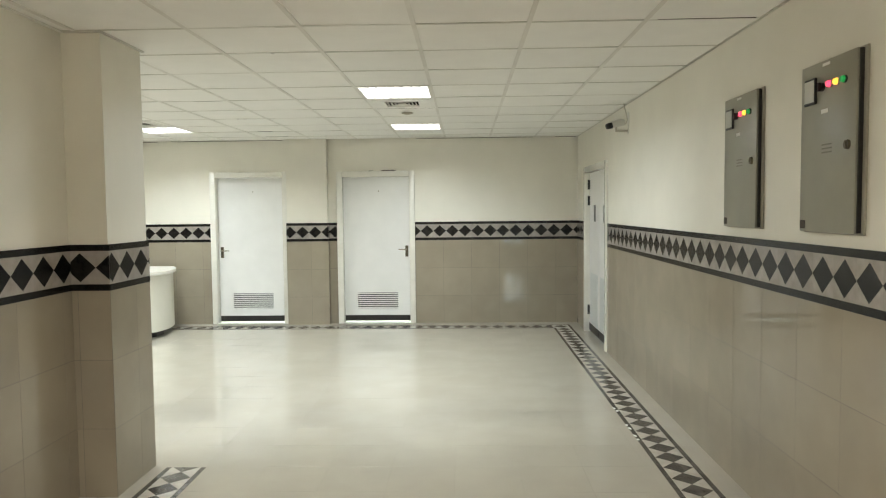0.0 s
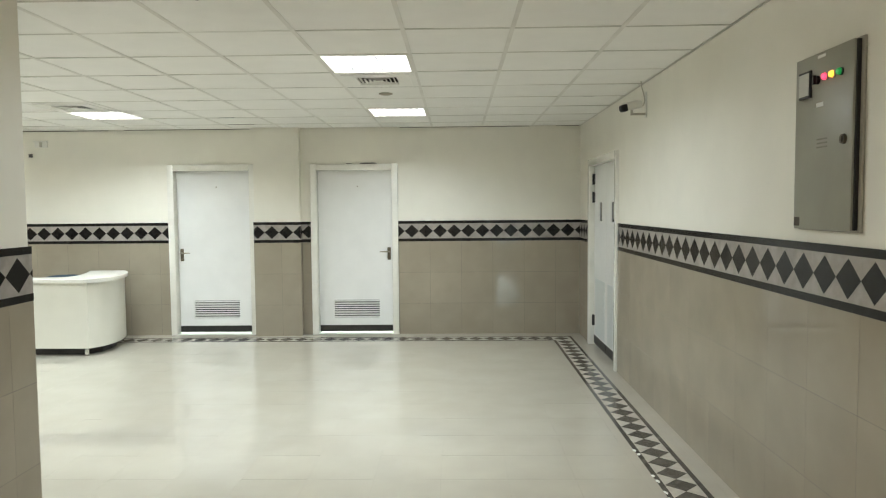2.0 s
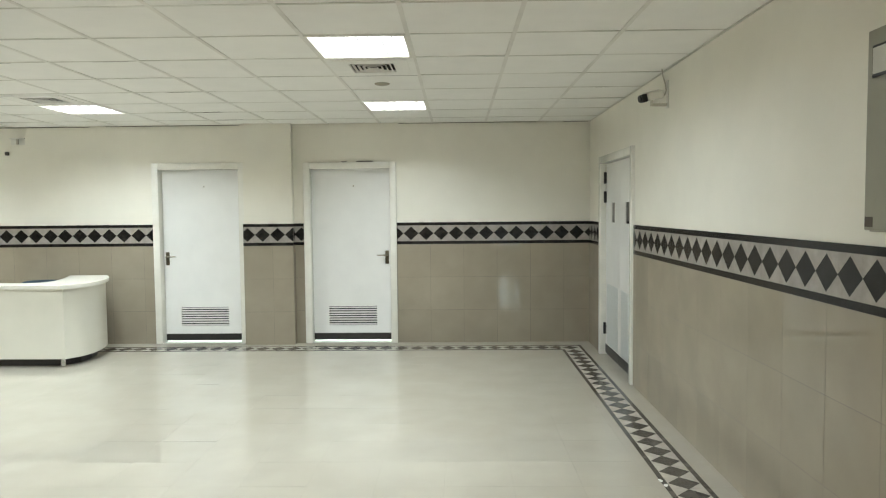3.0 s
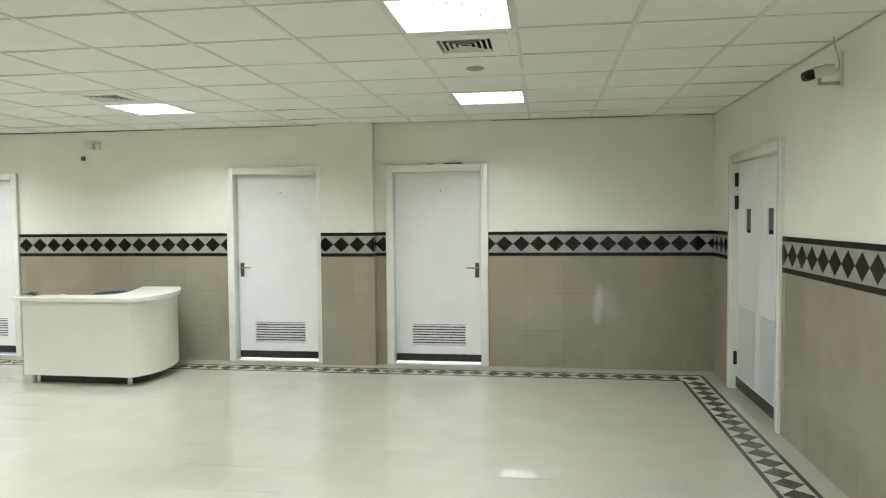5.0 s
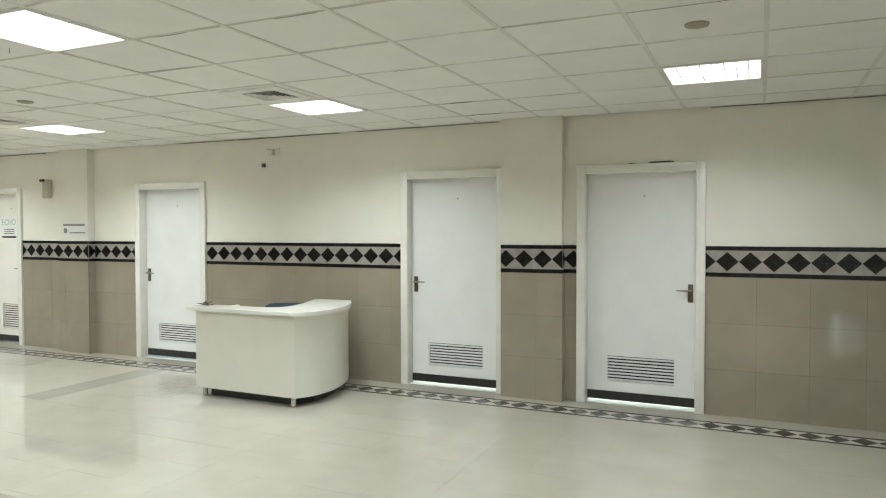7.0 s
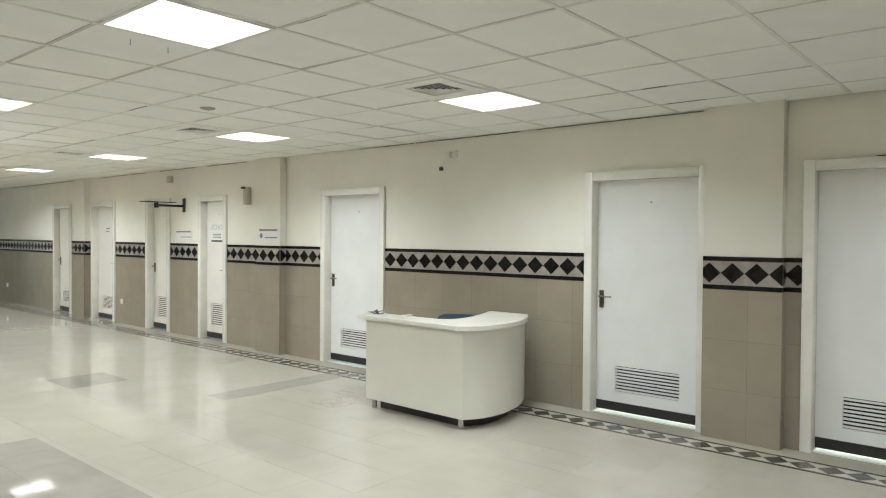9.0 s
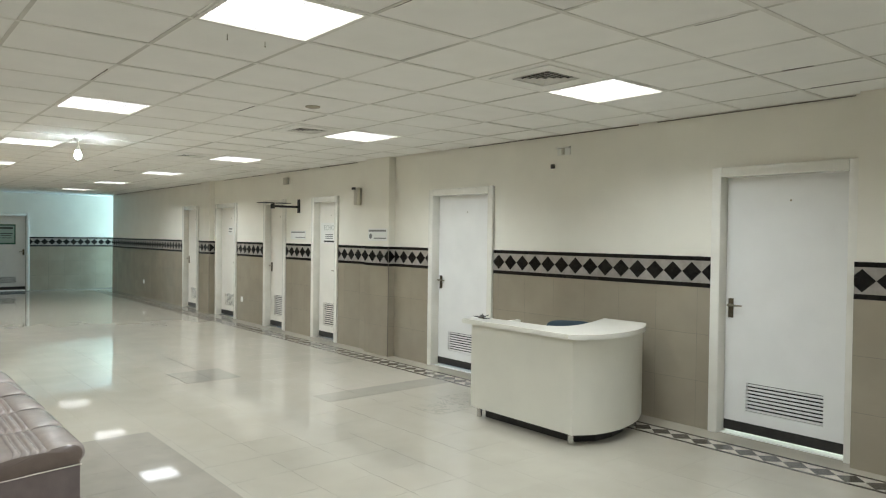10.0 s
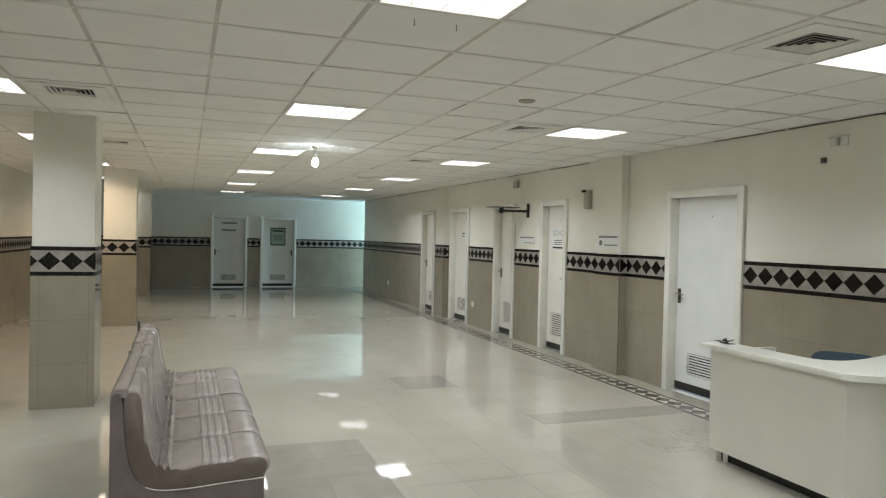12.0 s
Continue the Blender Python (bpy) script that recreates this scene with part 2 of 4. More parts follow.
def part(name, bm, material, parent=None, label="", smooth=False):
    ob = new(name, mesh_of(bm, name, material, smooth))
    if parent:
        ob.parent = parent
    if label:
        ob["label"] = label
    return ob


def thing(name, label, category, m=None, group="", kind=""):
    ob = new(name)
    ob.empty_display_size = 0.1
    if m:
        ob.matrix_basis = m
    return tagged(ob, label, category, group, kind)


def piece(name, me, parent, m):
    ob = new(name, me)
    ob.parent = parent
    ob.matrix_basis = m
    return ob


# ---- walls ----
WT = 0.22
DOORS = [(-3.342, -2.257), (-1.578, -0.503), (-6.955, -5.858), (-9.77, -9.03), (-11.39, -10.62), (-13.45, -12.50), (-15.2, -14.34)]
DZ = 2.10     # top of the door frames
PILASTERS = [(-2.252, -1.695), (-8.19, -7.675), (-14.02, -13.56)]
PD = 0.10     # how far the pilasters stand out


def wall_mesh(spans, holes, height=ZC + 0.05):
    """A wall along local x, its face at y = 0, its body behind; holes are (x0, x1, top)."""
    bm = bmesh.new()
    for a, b in spans:
        cuts = sorted(h for h in holes if a <= h[0] and h[1] <= b)
        at = a
        for h0, h1, top in cuts:
            box(bm, at, h0, 0, WT, 0, height)
            box(bm, h0, h1, 0, WT, top, height)
            at = h1
        box(bm, at, b, 0, WT, 0, height)
    return bm


N_HOLES = [(a + 0.02, b - 0.02, DZ - 0.02) for a, b in DOORS]
wall_n = tagged(part("wall_north", wall_mesh([(XN_END, XE)], N_HOLES), M_WALL), "cream painted wall with beige tiled dado and diamond band", "wall", kind="structure")
wall_n.matrix_basis = pose(0, YN, 0)
for a, b in PILASTERS:
    bm = bmesh.new()
    box(bm, a, b, -PD, -0.001, 0, ZC + 0.05)
    part("pilaster", bm, M_WALL, wall_n)

# the east wall runs along -y when seen from the hall
E_DOOR = (8.17, 9.57)
M_EAST = pose(XE, 0, 0, 0, 0, -90)      # local x = -world y, local y = world x
wall_e = tagged(part("wall_east", wall_mesh([(-YN - WT, -YB)], [(-E_DOOR[1] + 0.02, -E_DOOR[0] - 0.02, 2.06)]), M_WALL), "cream painted wall with beige tiled dado and diamond band", "wall", kind="structure")
wall_e.matrix_basis = M_EAST

# the passage's west wall and the pillar at its mouth
PX0, PX1, PY0, PY1 = -2.24, -1.755, 4.33, 4.79
bm = bmesh.new()
box(bm, XW - WT, XW, YB, PY0, 0, ZC + 0.05)
wall_w = tagged(part("wall_west", bm, M_WALL), "cream painted passage wall with beige tiled dado and diamond band", "wall", kind="structure")
bm = bmesh.new()
box(bm, PX0, PX1, PY0, PY1, 0, ZC + 0.02)
pillar = tagged(part("pillar", bm, M_WALL), "cream painted square pillar with beige tiled dado at the passage mouth", "pillar", kind="structure")

bm = bmesh.new()
box(bm, XEND - 0.3, XW - WT, YS - WT, YS, 0, ZC + 0.05)
wall_s = tagged(part("wall_south", bm, M_WALL), "cream painted wall with beige tiled dado", "wall", kind="structure")
# closed end of the passage, with the small barred window that the glossy tiles mirror
BW = (1.38, 1.70, 0.45, 1.40)
bm = bmesh.new()
box(bm, XW - WT, BW[0], YB - WT, YB, 0, ZC + 0.05)
box(bm, BW[1], XE + WT, YB - WT, YB, 0, ZC + 0.05)
box(bm, BW[0], BW[1], YB - WT, YB, 0, BW[2])
box(bm, BW[0], BW[1], YB - WT, YB, BW[3], ZC + 0.05)
tagged(part("wall_back", bm, M_WALL), "plain cream painted wall with a small window closing the passage", "wall", kind="structure")
bwin = thing("window_2", "small barred window in cold daylight at the passage end", "window", pose((BW[0] + BW[1]) / 2, YB - 0.06, BW[2]), kind="structure")
w2, h2 = (BW[1] - BW[0]) / 2, BW[3] - BW[2]
for n, x0, x1, z0, z1 in (("window_frame", -w2, -w2 + 0.04, 0, h2), ("window_frame", w2 - 0.04, w2, 0, h2), ("window_frame", -w2 + 0.04, w2 - 0.04, 0, 0.04), ("window_frame", -w2 + 0.04, w2 - 0.04, h2 - 0.04, h2), ("mullion", 0.02, 0.05, 0.04, h2 - 0.04)):
    bm = bmesh.new()
    box(bm, x0, x1, -0.03, 0.03, z0, z1)
    part(n, bm, M_FRAME, bwin)
for k in range(6):
    bm = bmesh.new()
    box(bm, -w2 + 0.04, 0.02, -0.012, 0.012, 0.13 + 0.13 * k, 0.165 + 0.13 * k)
    part("bar", bm, M_FRAME, bwin)
bm = bmesh.new()
box(bm, -w2 + 0.04, w2 - 0.04, -0.04, -0.031, 0.04, h2 - 0.04)
part("pane", bm, M_DAY2, bwin, "bright daylight pane")

E_HOLES = [(6.04, 7.03), (7.39, 8.41)]     # doors of the end wall, by y
bm = wall_mesh([(YS - WT, 13.4)], [(a + 0.02, b - 0.02, 2.0) for a, b in E_HOLES])
wall_end = tagged(part("wall_end", bm, M_WALL), "pale wall in cold daylight with grey tiled dado", "wall", kind="structure")
M_END = pose(XEND, 0, 0, 0, 0, 90)          # local x = world y, local y = -world x
wall_end.matrix_basis = M_END

# side passage past the north wall's end, with a window that lets the daylight in
bm = bmesh.new()
box(bm, XN_END, XN_END + WT, YN + WT + 0.002, 13.4, 0, ZC + 0.05)
tagged(part("wall_side_passage", bm, M_WALL), "cream painted wall of the side passage", "wall", kind="structure")
bm = bmesh.new()
box(bm, XEND - WT, XN_END + WT, 13.4, 13.6, 0, 0.5)
box(bm, XEND - WT, XN_END + WT, 13.4, 13.6, 2.3, ZC + 0.05)
tagged(part("wall_window", bm, M_WALL), "cream wall below and above the passage window", "wall", kind="structure")
win = thing("window_1", "tall white-framed window letting in cold daylight", "window", pose((XEND + XN_END) / 2, 13.5, 0.5), kind="structure")
hw = (XN_END - XEND) / 2
for n, x0, x1, z0, z1 in (("window_frame", -hw, -hw + 0.05, 0, 1.8), ("window_frame", hw - 0.05, hw, 0, 1.8), ("window_frame", -hw + 0.05, hw - 0.05, 0, 0.05), ("window_frame", -hw + 0.05, hw - 0.05, 1.75, 1.8), ("window_frame", -0.02, 0.02, 0.05, 1.75)):
    bm = bmesh.new()
    box(bm, x0, x1, -0.03, 0.03, z0, z1)
    part(n, bm, M_FRAME, win)
for x0, x1 in ((-hw + 0.05, -0.02), (0.02, hw - 0.05)):
    bm = bmesh.new()
    box(bm, x0, x1, -0.004, 0.004, 0.05, 1.75)
    part("pane", bm, M_DAY, win)
day = bpy.data.lights.new("window_daylight", "AREA")
day.shape, day.size, day.size_y, day.energy, day.color = "RECTANGLE", 0.9, 1.7, 360, (0.44, 0.77, 1.0)
dl = new("window_daylight", day)
dl.matrix_basis = look(((XEND + XN_END) / 2, 13.42, 1.4), ((XEND + XN_END) / 2 - 0.15, 8, 1.2))

# unseen plain room and lamp, added so light shows under the two nearest doors
bm = bmesh.new()
RX0, RX1, RY0, RY1 = -3.75, -0.1, YN + WT + 0.002, 12.6
box(bm, RX0 - 0.1, RX0, RY0, RY1, 0, ZC)
box(bm, RX1, RX1 + 0.1, RY0, RY1, 0, ZC)
box(bm, RX0 - 0.1, RX1 + 0.1, RY1, RY1 + 0.1, 0, ZC)
box(bm, RX0 - 0.1, RX1 + 0.1, RY0, RY1 + 0.1, ZC + 0.002, ZC + 0.1)
tagged(part("wall_side_room", bm, M_WALL), "plain cream walls of an unseen side room", "wall", kind="structure")
room = bpy.data.lights.new("side_room_glow", "AREA")
room.shape, room.size, room.energy, room.color = "SQUARE", 0.54, 140, (0.80, 1.0, 1.02)
new("side_room_glow", room).matrix_basis = pose(-1.9, 11.6, ZC - 0.05)

# free-standing columns along the hall
for x, y in ((-7.585, 4.18), (-13.16, 4.16), (-18.75, 4.12)):
    bm = bmesh.new()
    box(bm, x - 0.48, x, y, y + 0.48, 0, ZC + 0.02)
    col = tagged(part("column", bm, M_WALL), "cream square column with beige tiled base and diamond band", "column", group="hall columns", kind="structure")
    col["at"] = (x, y)

# ---- floor and ceiling slabs ----
bm = bmesh.new()
box(bm, XEND - 0.3, XE + WT, YB - WT, 13.6, -0.2, -0.0006)
floor = tagged(part("floor", bm, M_FGROUT), "glossy cream tiled floor with dark diamond border", "floor", kind="structure")


def light_cells():
    cells = []
    for k in range(7):
        cells += [(-5 * k, -2), (-5 * k, 2)]
    cells += [(-5 * k, -6) for k in range(1, 7)]
    cells += [(0, -10), (0, -14)]
    return cells


LIGHTS = light_cells()
VENTS = [(0, -1)] + [(-5 * k, 1) for k in range(1, 7)] + [(-5, -5), (-10, -5), (-15, -5)]


def ceiling():
    """Mineral tiles lying a little unevenly in a pressed metal grid, in one mesh."""
    rnd = random.Random(4)
    verts, faces, mats = [], [], []

    def slab(x0, x1, y0, y1, zs, top, mi):
        n = len(verts)
        verts.extend([(x0, y0, zs[0]), (x1, y0, zs[1]), (x1, y1, zs[2]), (x0, y1, zs[3]), (x0, y0, top), (x1, y0, top), (x1, y1, top), (x0, y1, top)])
        for q in ((3, 2, 1, 0), (4, 5, 6, 7), (0, 1, 5, 4), (1, 2, 6, 5), (2, 3, 7, 6), (3, 0, 4, 7)):
            faces.append([n + i for i in q])
            mats.append(mi)
    skip = set(LIGHTS) | set(VENTS)
    i0, i1 = int((XEND - GX) / PITCH) - 1, int((XE - GX) / PITCH)
    j0, j1 = int((YB - GY) / PITCH) - 1, int((13.4 - GY) / PITCH)
    for i in range(i0, i1 + 1):
        for j in range(j0, j1 + 1):
            x0, y0 = GX + i * PITCH, GY + j * PITCH
            x1, y1 = min(x0 + PITCH, XE - 0.006), y0 + PITCH
            if x1 < XW - WT and y1 < YS - 0.1:
                continue
            if y1 > YN + 0.02 and x0 > XN_END:
                y1 = YN - rnd.uniform(0.004, 0.020)
                if y0 >= YN:
                    continue
            if (i, j) in skip:
                continue
            g, h = 0.0048, 0.0095
            zs = [ZC + 0.003 + rnd.uniform(0, 0.0035) for _ in range(4)]
            if rnd.random() < 0.10:
                lift = rnd.uniform(0.002, 0.006)
                a = rnd.randrange(4)
                zs[a] += lift
                zs[(a + 1) % 4] += lift
            slab(x0 + g, x1 - g, y0 + h, y1 - h, zs, ZC + 0.022, 0)
    for i in range(i0, i1 + 2):          # main runners, broad and pale
        x = GX + i * PITCH
        if x < XE:
            slab(x - 0.0125, x + 0.0125, (YB if x > XW - WT else YS), (YN if x > XN_END else 13.4), [ZC + 0.0012] * 4, ZC + 0.03, 1)
    for j in range(j0, j1 + 2):          # cross pieces, cell by cell, some with a joint's shadow line as a dark strip
        y = GY + j * PITCH
        if y > YN:
            continue
        for i in range(i0, i1 + 1):
            x0 = GX + i * PITCH + 0.013
            x1 = min(x0 + PITCH - 0.026, XE - 0.001)
            if x1 < (XEND if y > YS else XW) or x1 - x0 < 0.02:
                continue
            w = rnd.uniform(0.0100, 0.0108)
            slab(x0, x1, y - w, y + w, [ZC + 0.0022] * 4, ZC + 0.031, 1 if rnd.random() < 0.6 else 3)
            u = rnd.random()
            at_vent = (i, j) == (0, 0)
            if u < 0.14 or at_vent:
                e = rnd.choice((-1, 1)) * w
                q0, q1 = (0.0, 1.0) if at_vent else sorted((rnd.uniform(0, 0.5), rnd.uniform(0.5, 1.0)))
                slab(x0 + (x1 - x0) * q0, x0 + (x1 - x0) * q1, y + e - 0.0022, y + e + 0.0022, [ZC + 0.0014] * 4, ZC + 0.02, 4)
            if rnd.random() < 0.45:       # grime where the pieces meet
                n = rnd.uniform(0.05, 0.16)
                slab(x0, min(x0 + n, x1), y - w * 0.8, y + w * 0.8, [ZC + 0.0016] * 4, ZC + 0.02, 3)
            if rnd.random() < 0.45:
                n = rnd.uniform(0.05, 0.16)
                slab(max(x1 - n, x0), x1, y - w * 0.8, y + w * 0.8, [ZC + 0.0018] * 4, ZC + 0.02, 3)
    slab(XEND - 0.3, XE + WT, YB - WT, 13.6, [ZC + 0.16] * 4, ZC + 0.2, 2)
    me = bpy.data.meshes.new("ceiling")
    me.from_pydata(verts, [], faces)
    for m in (M_CEIL, M_TEE, M_VOID, M_SEAM, M_DUST_SHADE):
        me.materials.append(m)
    me.polygons.foreach_set("material_index", mats)
    return tagged(new("ceiling", me), "suspended ceiling of square white mineral tiles", "ceiling", kind="structure")


ceiling()

# thin angle trim where the ceiling meets the walls
bm = bmesh.new()
box(bm, XW + 0.001, XW + 0.022, YB, PY0 - 0.001, ZC - 0.004, ZC + 0.002)
rnd = random.Random(11)
x = XN_END + 0.3
while x < XE - 0.1:          # dirt and joint shade painted as dark strips along the edge, broken here and there
    n = min(rnd.uniform(0.5, 1.6), XE - 0.02 - x)
    if not any(a - 0.02 < x + n and x < b + 0.02 for a, b in PILASTERS):
        d = rnd.uniform(0.004, 0.010)
        box(bm, x, x + n, YN - d, YN - 0.001, ZC - rnd.uniform(0.002, 0.005), ZC + 0.002, 1)
    x += n + rnd.uniform(0.0, 0.5)
y = YB
while y < YN - 0.1:          # same joint shade in greyer strips, nearly unbroken along the east wall
    n = min(rnd.uniform(0.6, 2.0), YN - 0.012 - y)
    box(bm, XE - rnd.uniform(0.007, 0.011), XE - 0.001, y, y + n - 0.001, ZC - rnd.uniform(0.003, 0.005), ZC + 0.002, 2)
    y += n
for x0, x1, y0, y1 in ((PX1 + 0.0005, PX1 + 0.018, PY0 - 0.018, PY1 + 0.02), (XW + 0.023, PX1, PY0 - 0.018, PY0 - 0.0005)):
    box(bm, x0, x1, y0, y1, ZC - 0.007, ZC + 0.0005, 2)
tagged(part("trim", bm, [M_TEE, M_DUST_SHADE, M_SEAM]), "thin white metal trim and dark joint shade along the ceiling edge", "trim", kind="structure")


# ---- ceiling fittings ----
def ceiling_light(blade, metal):
    t = thing("ceiling_light", "square recessed fluorescent ceiling light, lit, with louvre", "ceiling light", group="recessed ceiling lights")
    h = PITCH / 2
    bm = bmesh.new()
    o, i = h - 0.006, h - 0.026
    for x0, x1, y0, y1 in ((-o, o, -o, -i), (-o, o, i, o), (-o, -i, -i, i), (i, o, -i, i)):
        box(bm, x0, x1, y0, y1, -0.002, 0.07)
    part("frame", bm, M_TEE, t)
    bm = bmesh.new()
    box(bm, -o, o, -o, o, 0.071, 0.08)
    part("diffuser", bm, M_TUBE, t, "glowing white light panel")
    bm = bmesh.new()
    for k in range(1, 8):
        p = -i + 2 * i * k / 8
        box(bm, p - blade, p + blade, -i, i, 0.006, 0.045)
    for k in range(1, 4):
        p = -i + 2 * i * k / 4
        box(bm, -i, i, p - 0.0016, p + 0.0016, 0.004, 0.046)
    part("louvre", bm, metal, t, "metal louvre blades")
    return t


lamp_data = bpy.data.lights.new("ceiling_light_glow", "AREA")
lamp_data.shape, lamp_data.size, lamp_data.energy, lamp_data.color = "SQUARE", 0.54, LAMP_W, TUBE
lamp_data.spread = radians(146)
far_data = lamp_data.copy()      # far end and its side aisle, turned down to darken the end wall
far_data.energy = LAMP_W * 0.06
late_data = lamp_data.copy()     # the last pair before them
late_data.energy = LAMP_W * 0.95
full_data = lamp_data.copy()     # middle of the hall, turned up to brighten the far floor
full_data.energy = LAMP_W * 1.12
desk_data = lamp_data.copy()     # the one over the desk
desk_data.energy = LAMP_W * 0.86
warm_data = lamp_data.copy()     # warmer tubes along the side aisle
warm_data.energy, warm_data.color = LAMP_W * 0.75, (1.0, 0.76, 0.50)
aisle_data = lamp_data.copy()
aisle_data.energy = LAMP_W * 0.75
dim_data = lamp_data.copy()     # the dimmer light near the corner
dim_data.energy = LAMP_W * 0.5
near_data = lamp_data.copy()     # the one over the hall's mouth
near_data.energy, near_data.spread = LAMP_W * 1.45, radians(166)
strong_data = lamp_data.copy()   # the passage behind
strong_data.energy, strong_data.color = LAMP_W * 1.35, (1.0, 0.91, 0.83)
DULL = ((0, 2), (0, -2))         # the pair whose louvre blades show
protos = {}
for i, j in LIGHTS:
    m = pose(GX + (i + 0.5) * PITCH, GY + (j + 0.5) * PITCH, ZC)
    sort = (i, j) in DULL
    if sort not in protos:
        protos[sort] = ceiling_light(0.0024, M_LOUVRE2) if sort else ceiling_light(0.0012, M_LOUVRE)
        protos[sort].matrix_basis = m
    else:
        copy_thing(protos[sort], m)
    glow = new("ceiling_light_glow", far_data if i == -30 else warm_data if j == -6 and i <= -15 else aisle_data if j == -6 else strong_data if j < -8 else dim_data if (i, j) == (0, 2) else near_data if (i, j) == (0, -2) else desk_data if (i, j) == (-5, 2) else late_data if i == -25 else full_data if i <= -10 else lamp_data)
    glow.matrix_basis = Matrix.Translation((0, 0, -0.004)) @ m


def ceiling_vent():
    t = thing("ceiling_vent", "square white four-way air diffuser with dark gaps", "air vent", group="ceiling air diffusers")
    h = PITCH / 2 - 0.006
    bm = bmesh.new()
    i = 0.15
    for x0, x1, y0, y1 in ((-h, h, -h, -i), (-h, h, i, h), (-h, -i, -i, i), (i, h, -i, i)):
        box(bm, x0, x1, y0, y1, 0.0005, 0.01)
    o = 0.25
    for x0, x1, y0, y1 in ((-o, o, -o, -i - 0.001), (-o, o, i + 0.001, o), (-o, -i - 0.001, -i - 0.001, i + 0.001), (i + 0.001, o, -i - 0.001, i + 0.001)):
        box(bm, x0, x1, y0, y1, -0.006, 0.0)
    part("frame", bm, M_VFRAME, t)
    bm = bmesh.new()
    box(bm, -h, h, -h, h, 0.085, 0.09)
    for x0, x1, y0, y1 in ((-i - 0.01, i + 0.01, -i - 0.01, -i), (-i - 0.01, i + 0.01, i, i + 0.01), (-i - 0.01, -i, -i, i), (i, i + 0.01, -i, i)):
        box(bm, x0, x1, y0, y1, 0.011, 0.085)
    part("backing", bm, M_VOID, t, "dark duct opening")
    for k in range(4):
        r, w = 0.132 - 0.032 * k, 0.013
        bm = bmesh.new()
        square = ((-1, -1), (1, -1), (1, 1), (-1, 1))
        lo = [bm.verts.new((x * r, y * r, -0.006)) for x, y in square]
        hi = [bm.verts.new((x * (r - w), y * (r - w), 0.002)) for x, y in square]
        lo2 = [bm.verts.new((x * (r + 0.002), y * (r + 0.002), -0.005)) for x, y in square]
        hi2 = [bm.verts.new((x * (r - w + 0.002), y * (r - w + 0.002), 0.003)) for x, y in square]
        for a in range(4):
            b = (a + 1) % 4
            bm.faces.new((lo[a], lo[b], hi[b], hi[a]))
            bm.faces.new((lo2[b], lo2[a], hi2[a], hi2[b]))
            bm.faces.new((lo[b], lo[a], lo2[a], lo2[b]))
            bm.faces.new((hi[a], hi[b], hi2[b], hi2[a]))
        part("slat", bm, M_VENT, t)
    return t


proto = None
for i, j in VENTS:
    m = pose(GX + (i + 0.5) * PITCH, GY + (j + 0.5) * PITCH, ZC)
    if proto is None:
        proto = ceiling_vent()
        proto.matrix_basis = m
    else:
        copy_thing(proto, m)


def ceiling_speaker(x, y):
    t = thing("smoke_detector", "round cream smoke detector on the ceiling", "smoke detector", pose(x, y, ZC + 0.004), group="smoke detectors")
    bm = bmesh.new()
    cyl(bm, pose(0, 0, 0, 180), 0.060, 0.056, 0.008, 28)
    part("base", bm, M_TAN, t, smooth=True)
    bm = bmesh.new()
    cyl(bm, pose(0, 0, -0.008, 180), 0.042, 0.030, 0.007, 28)
    part("cap", bm, M_TAN, t, smooth=True)


ceiling_speaker(-0.385, 7.685)
ceiling_speaker(-5.31, 7.68)

for y in (6.37, 6.575):
    bm = bmesh.new()
    cyl(bm, pose(0, 0, 0, 180), 0.0022, 0.002, 0.024, 8)
    cyl(bm, pose(0, 0, -0.024, 180), 0.004, 0.002, 0.007, 8)
    tagged(part("ceiling_hook", bm, M_TAN), "small metal hook hanging under the ceiling tile", "hook", group="ceiling hooks").matrix_basis = pose(-3.85, y, ZC + 0.004)

bulb = thing("hanging_bulb", "bare lit energy-saving bulb hanging from the ceiling", "light bulb", pose(-8.70, 6.756, ZC))
bm = bmesh.new()
cyl(bm, pose(0, 0, 0.005, 180), 0.045, 0.03, 0.03, 20)
cyl(bm, pose(0, 0, -0.025, 180), 0.006, 0.006, 0.055, 12)
part("cord", bm, M_PLASTIC, bulb, smooth=True)
bm = bmesh.new()
cyl(bm, pose(0, 0, -0.08, 180), 0.02, 0.022, 0.05, 16)
part("holder", bm, M_PLASTIC, bulb, smooth=True)
bm = bmesh.new()
cyl(bm, pose(0, 0, -0.13, 180), 0.022, 0.035, 0.04, 20)
cyl(bm, pose(0, 0, -0.17, 180), 0.035, 0.035, 0.03, 20)
cyl(bm, pose(0, 0, -0.20, 180), 0.035, 0.012, 0.025, 20)
part("bulb", bm, M_BULB, bulb, "glowing white bulb", smooth=True)


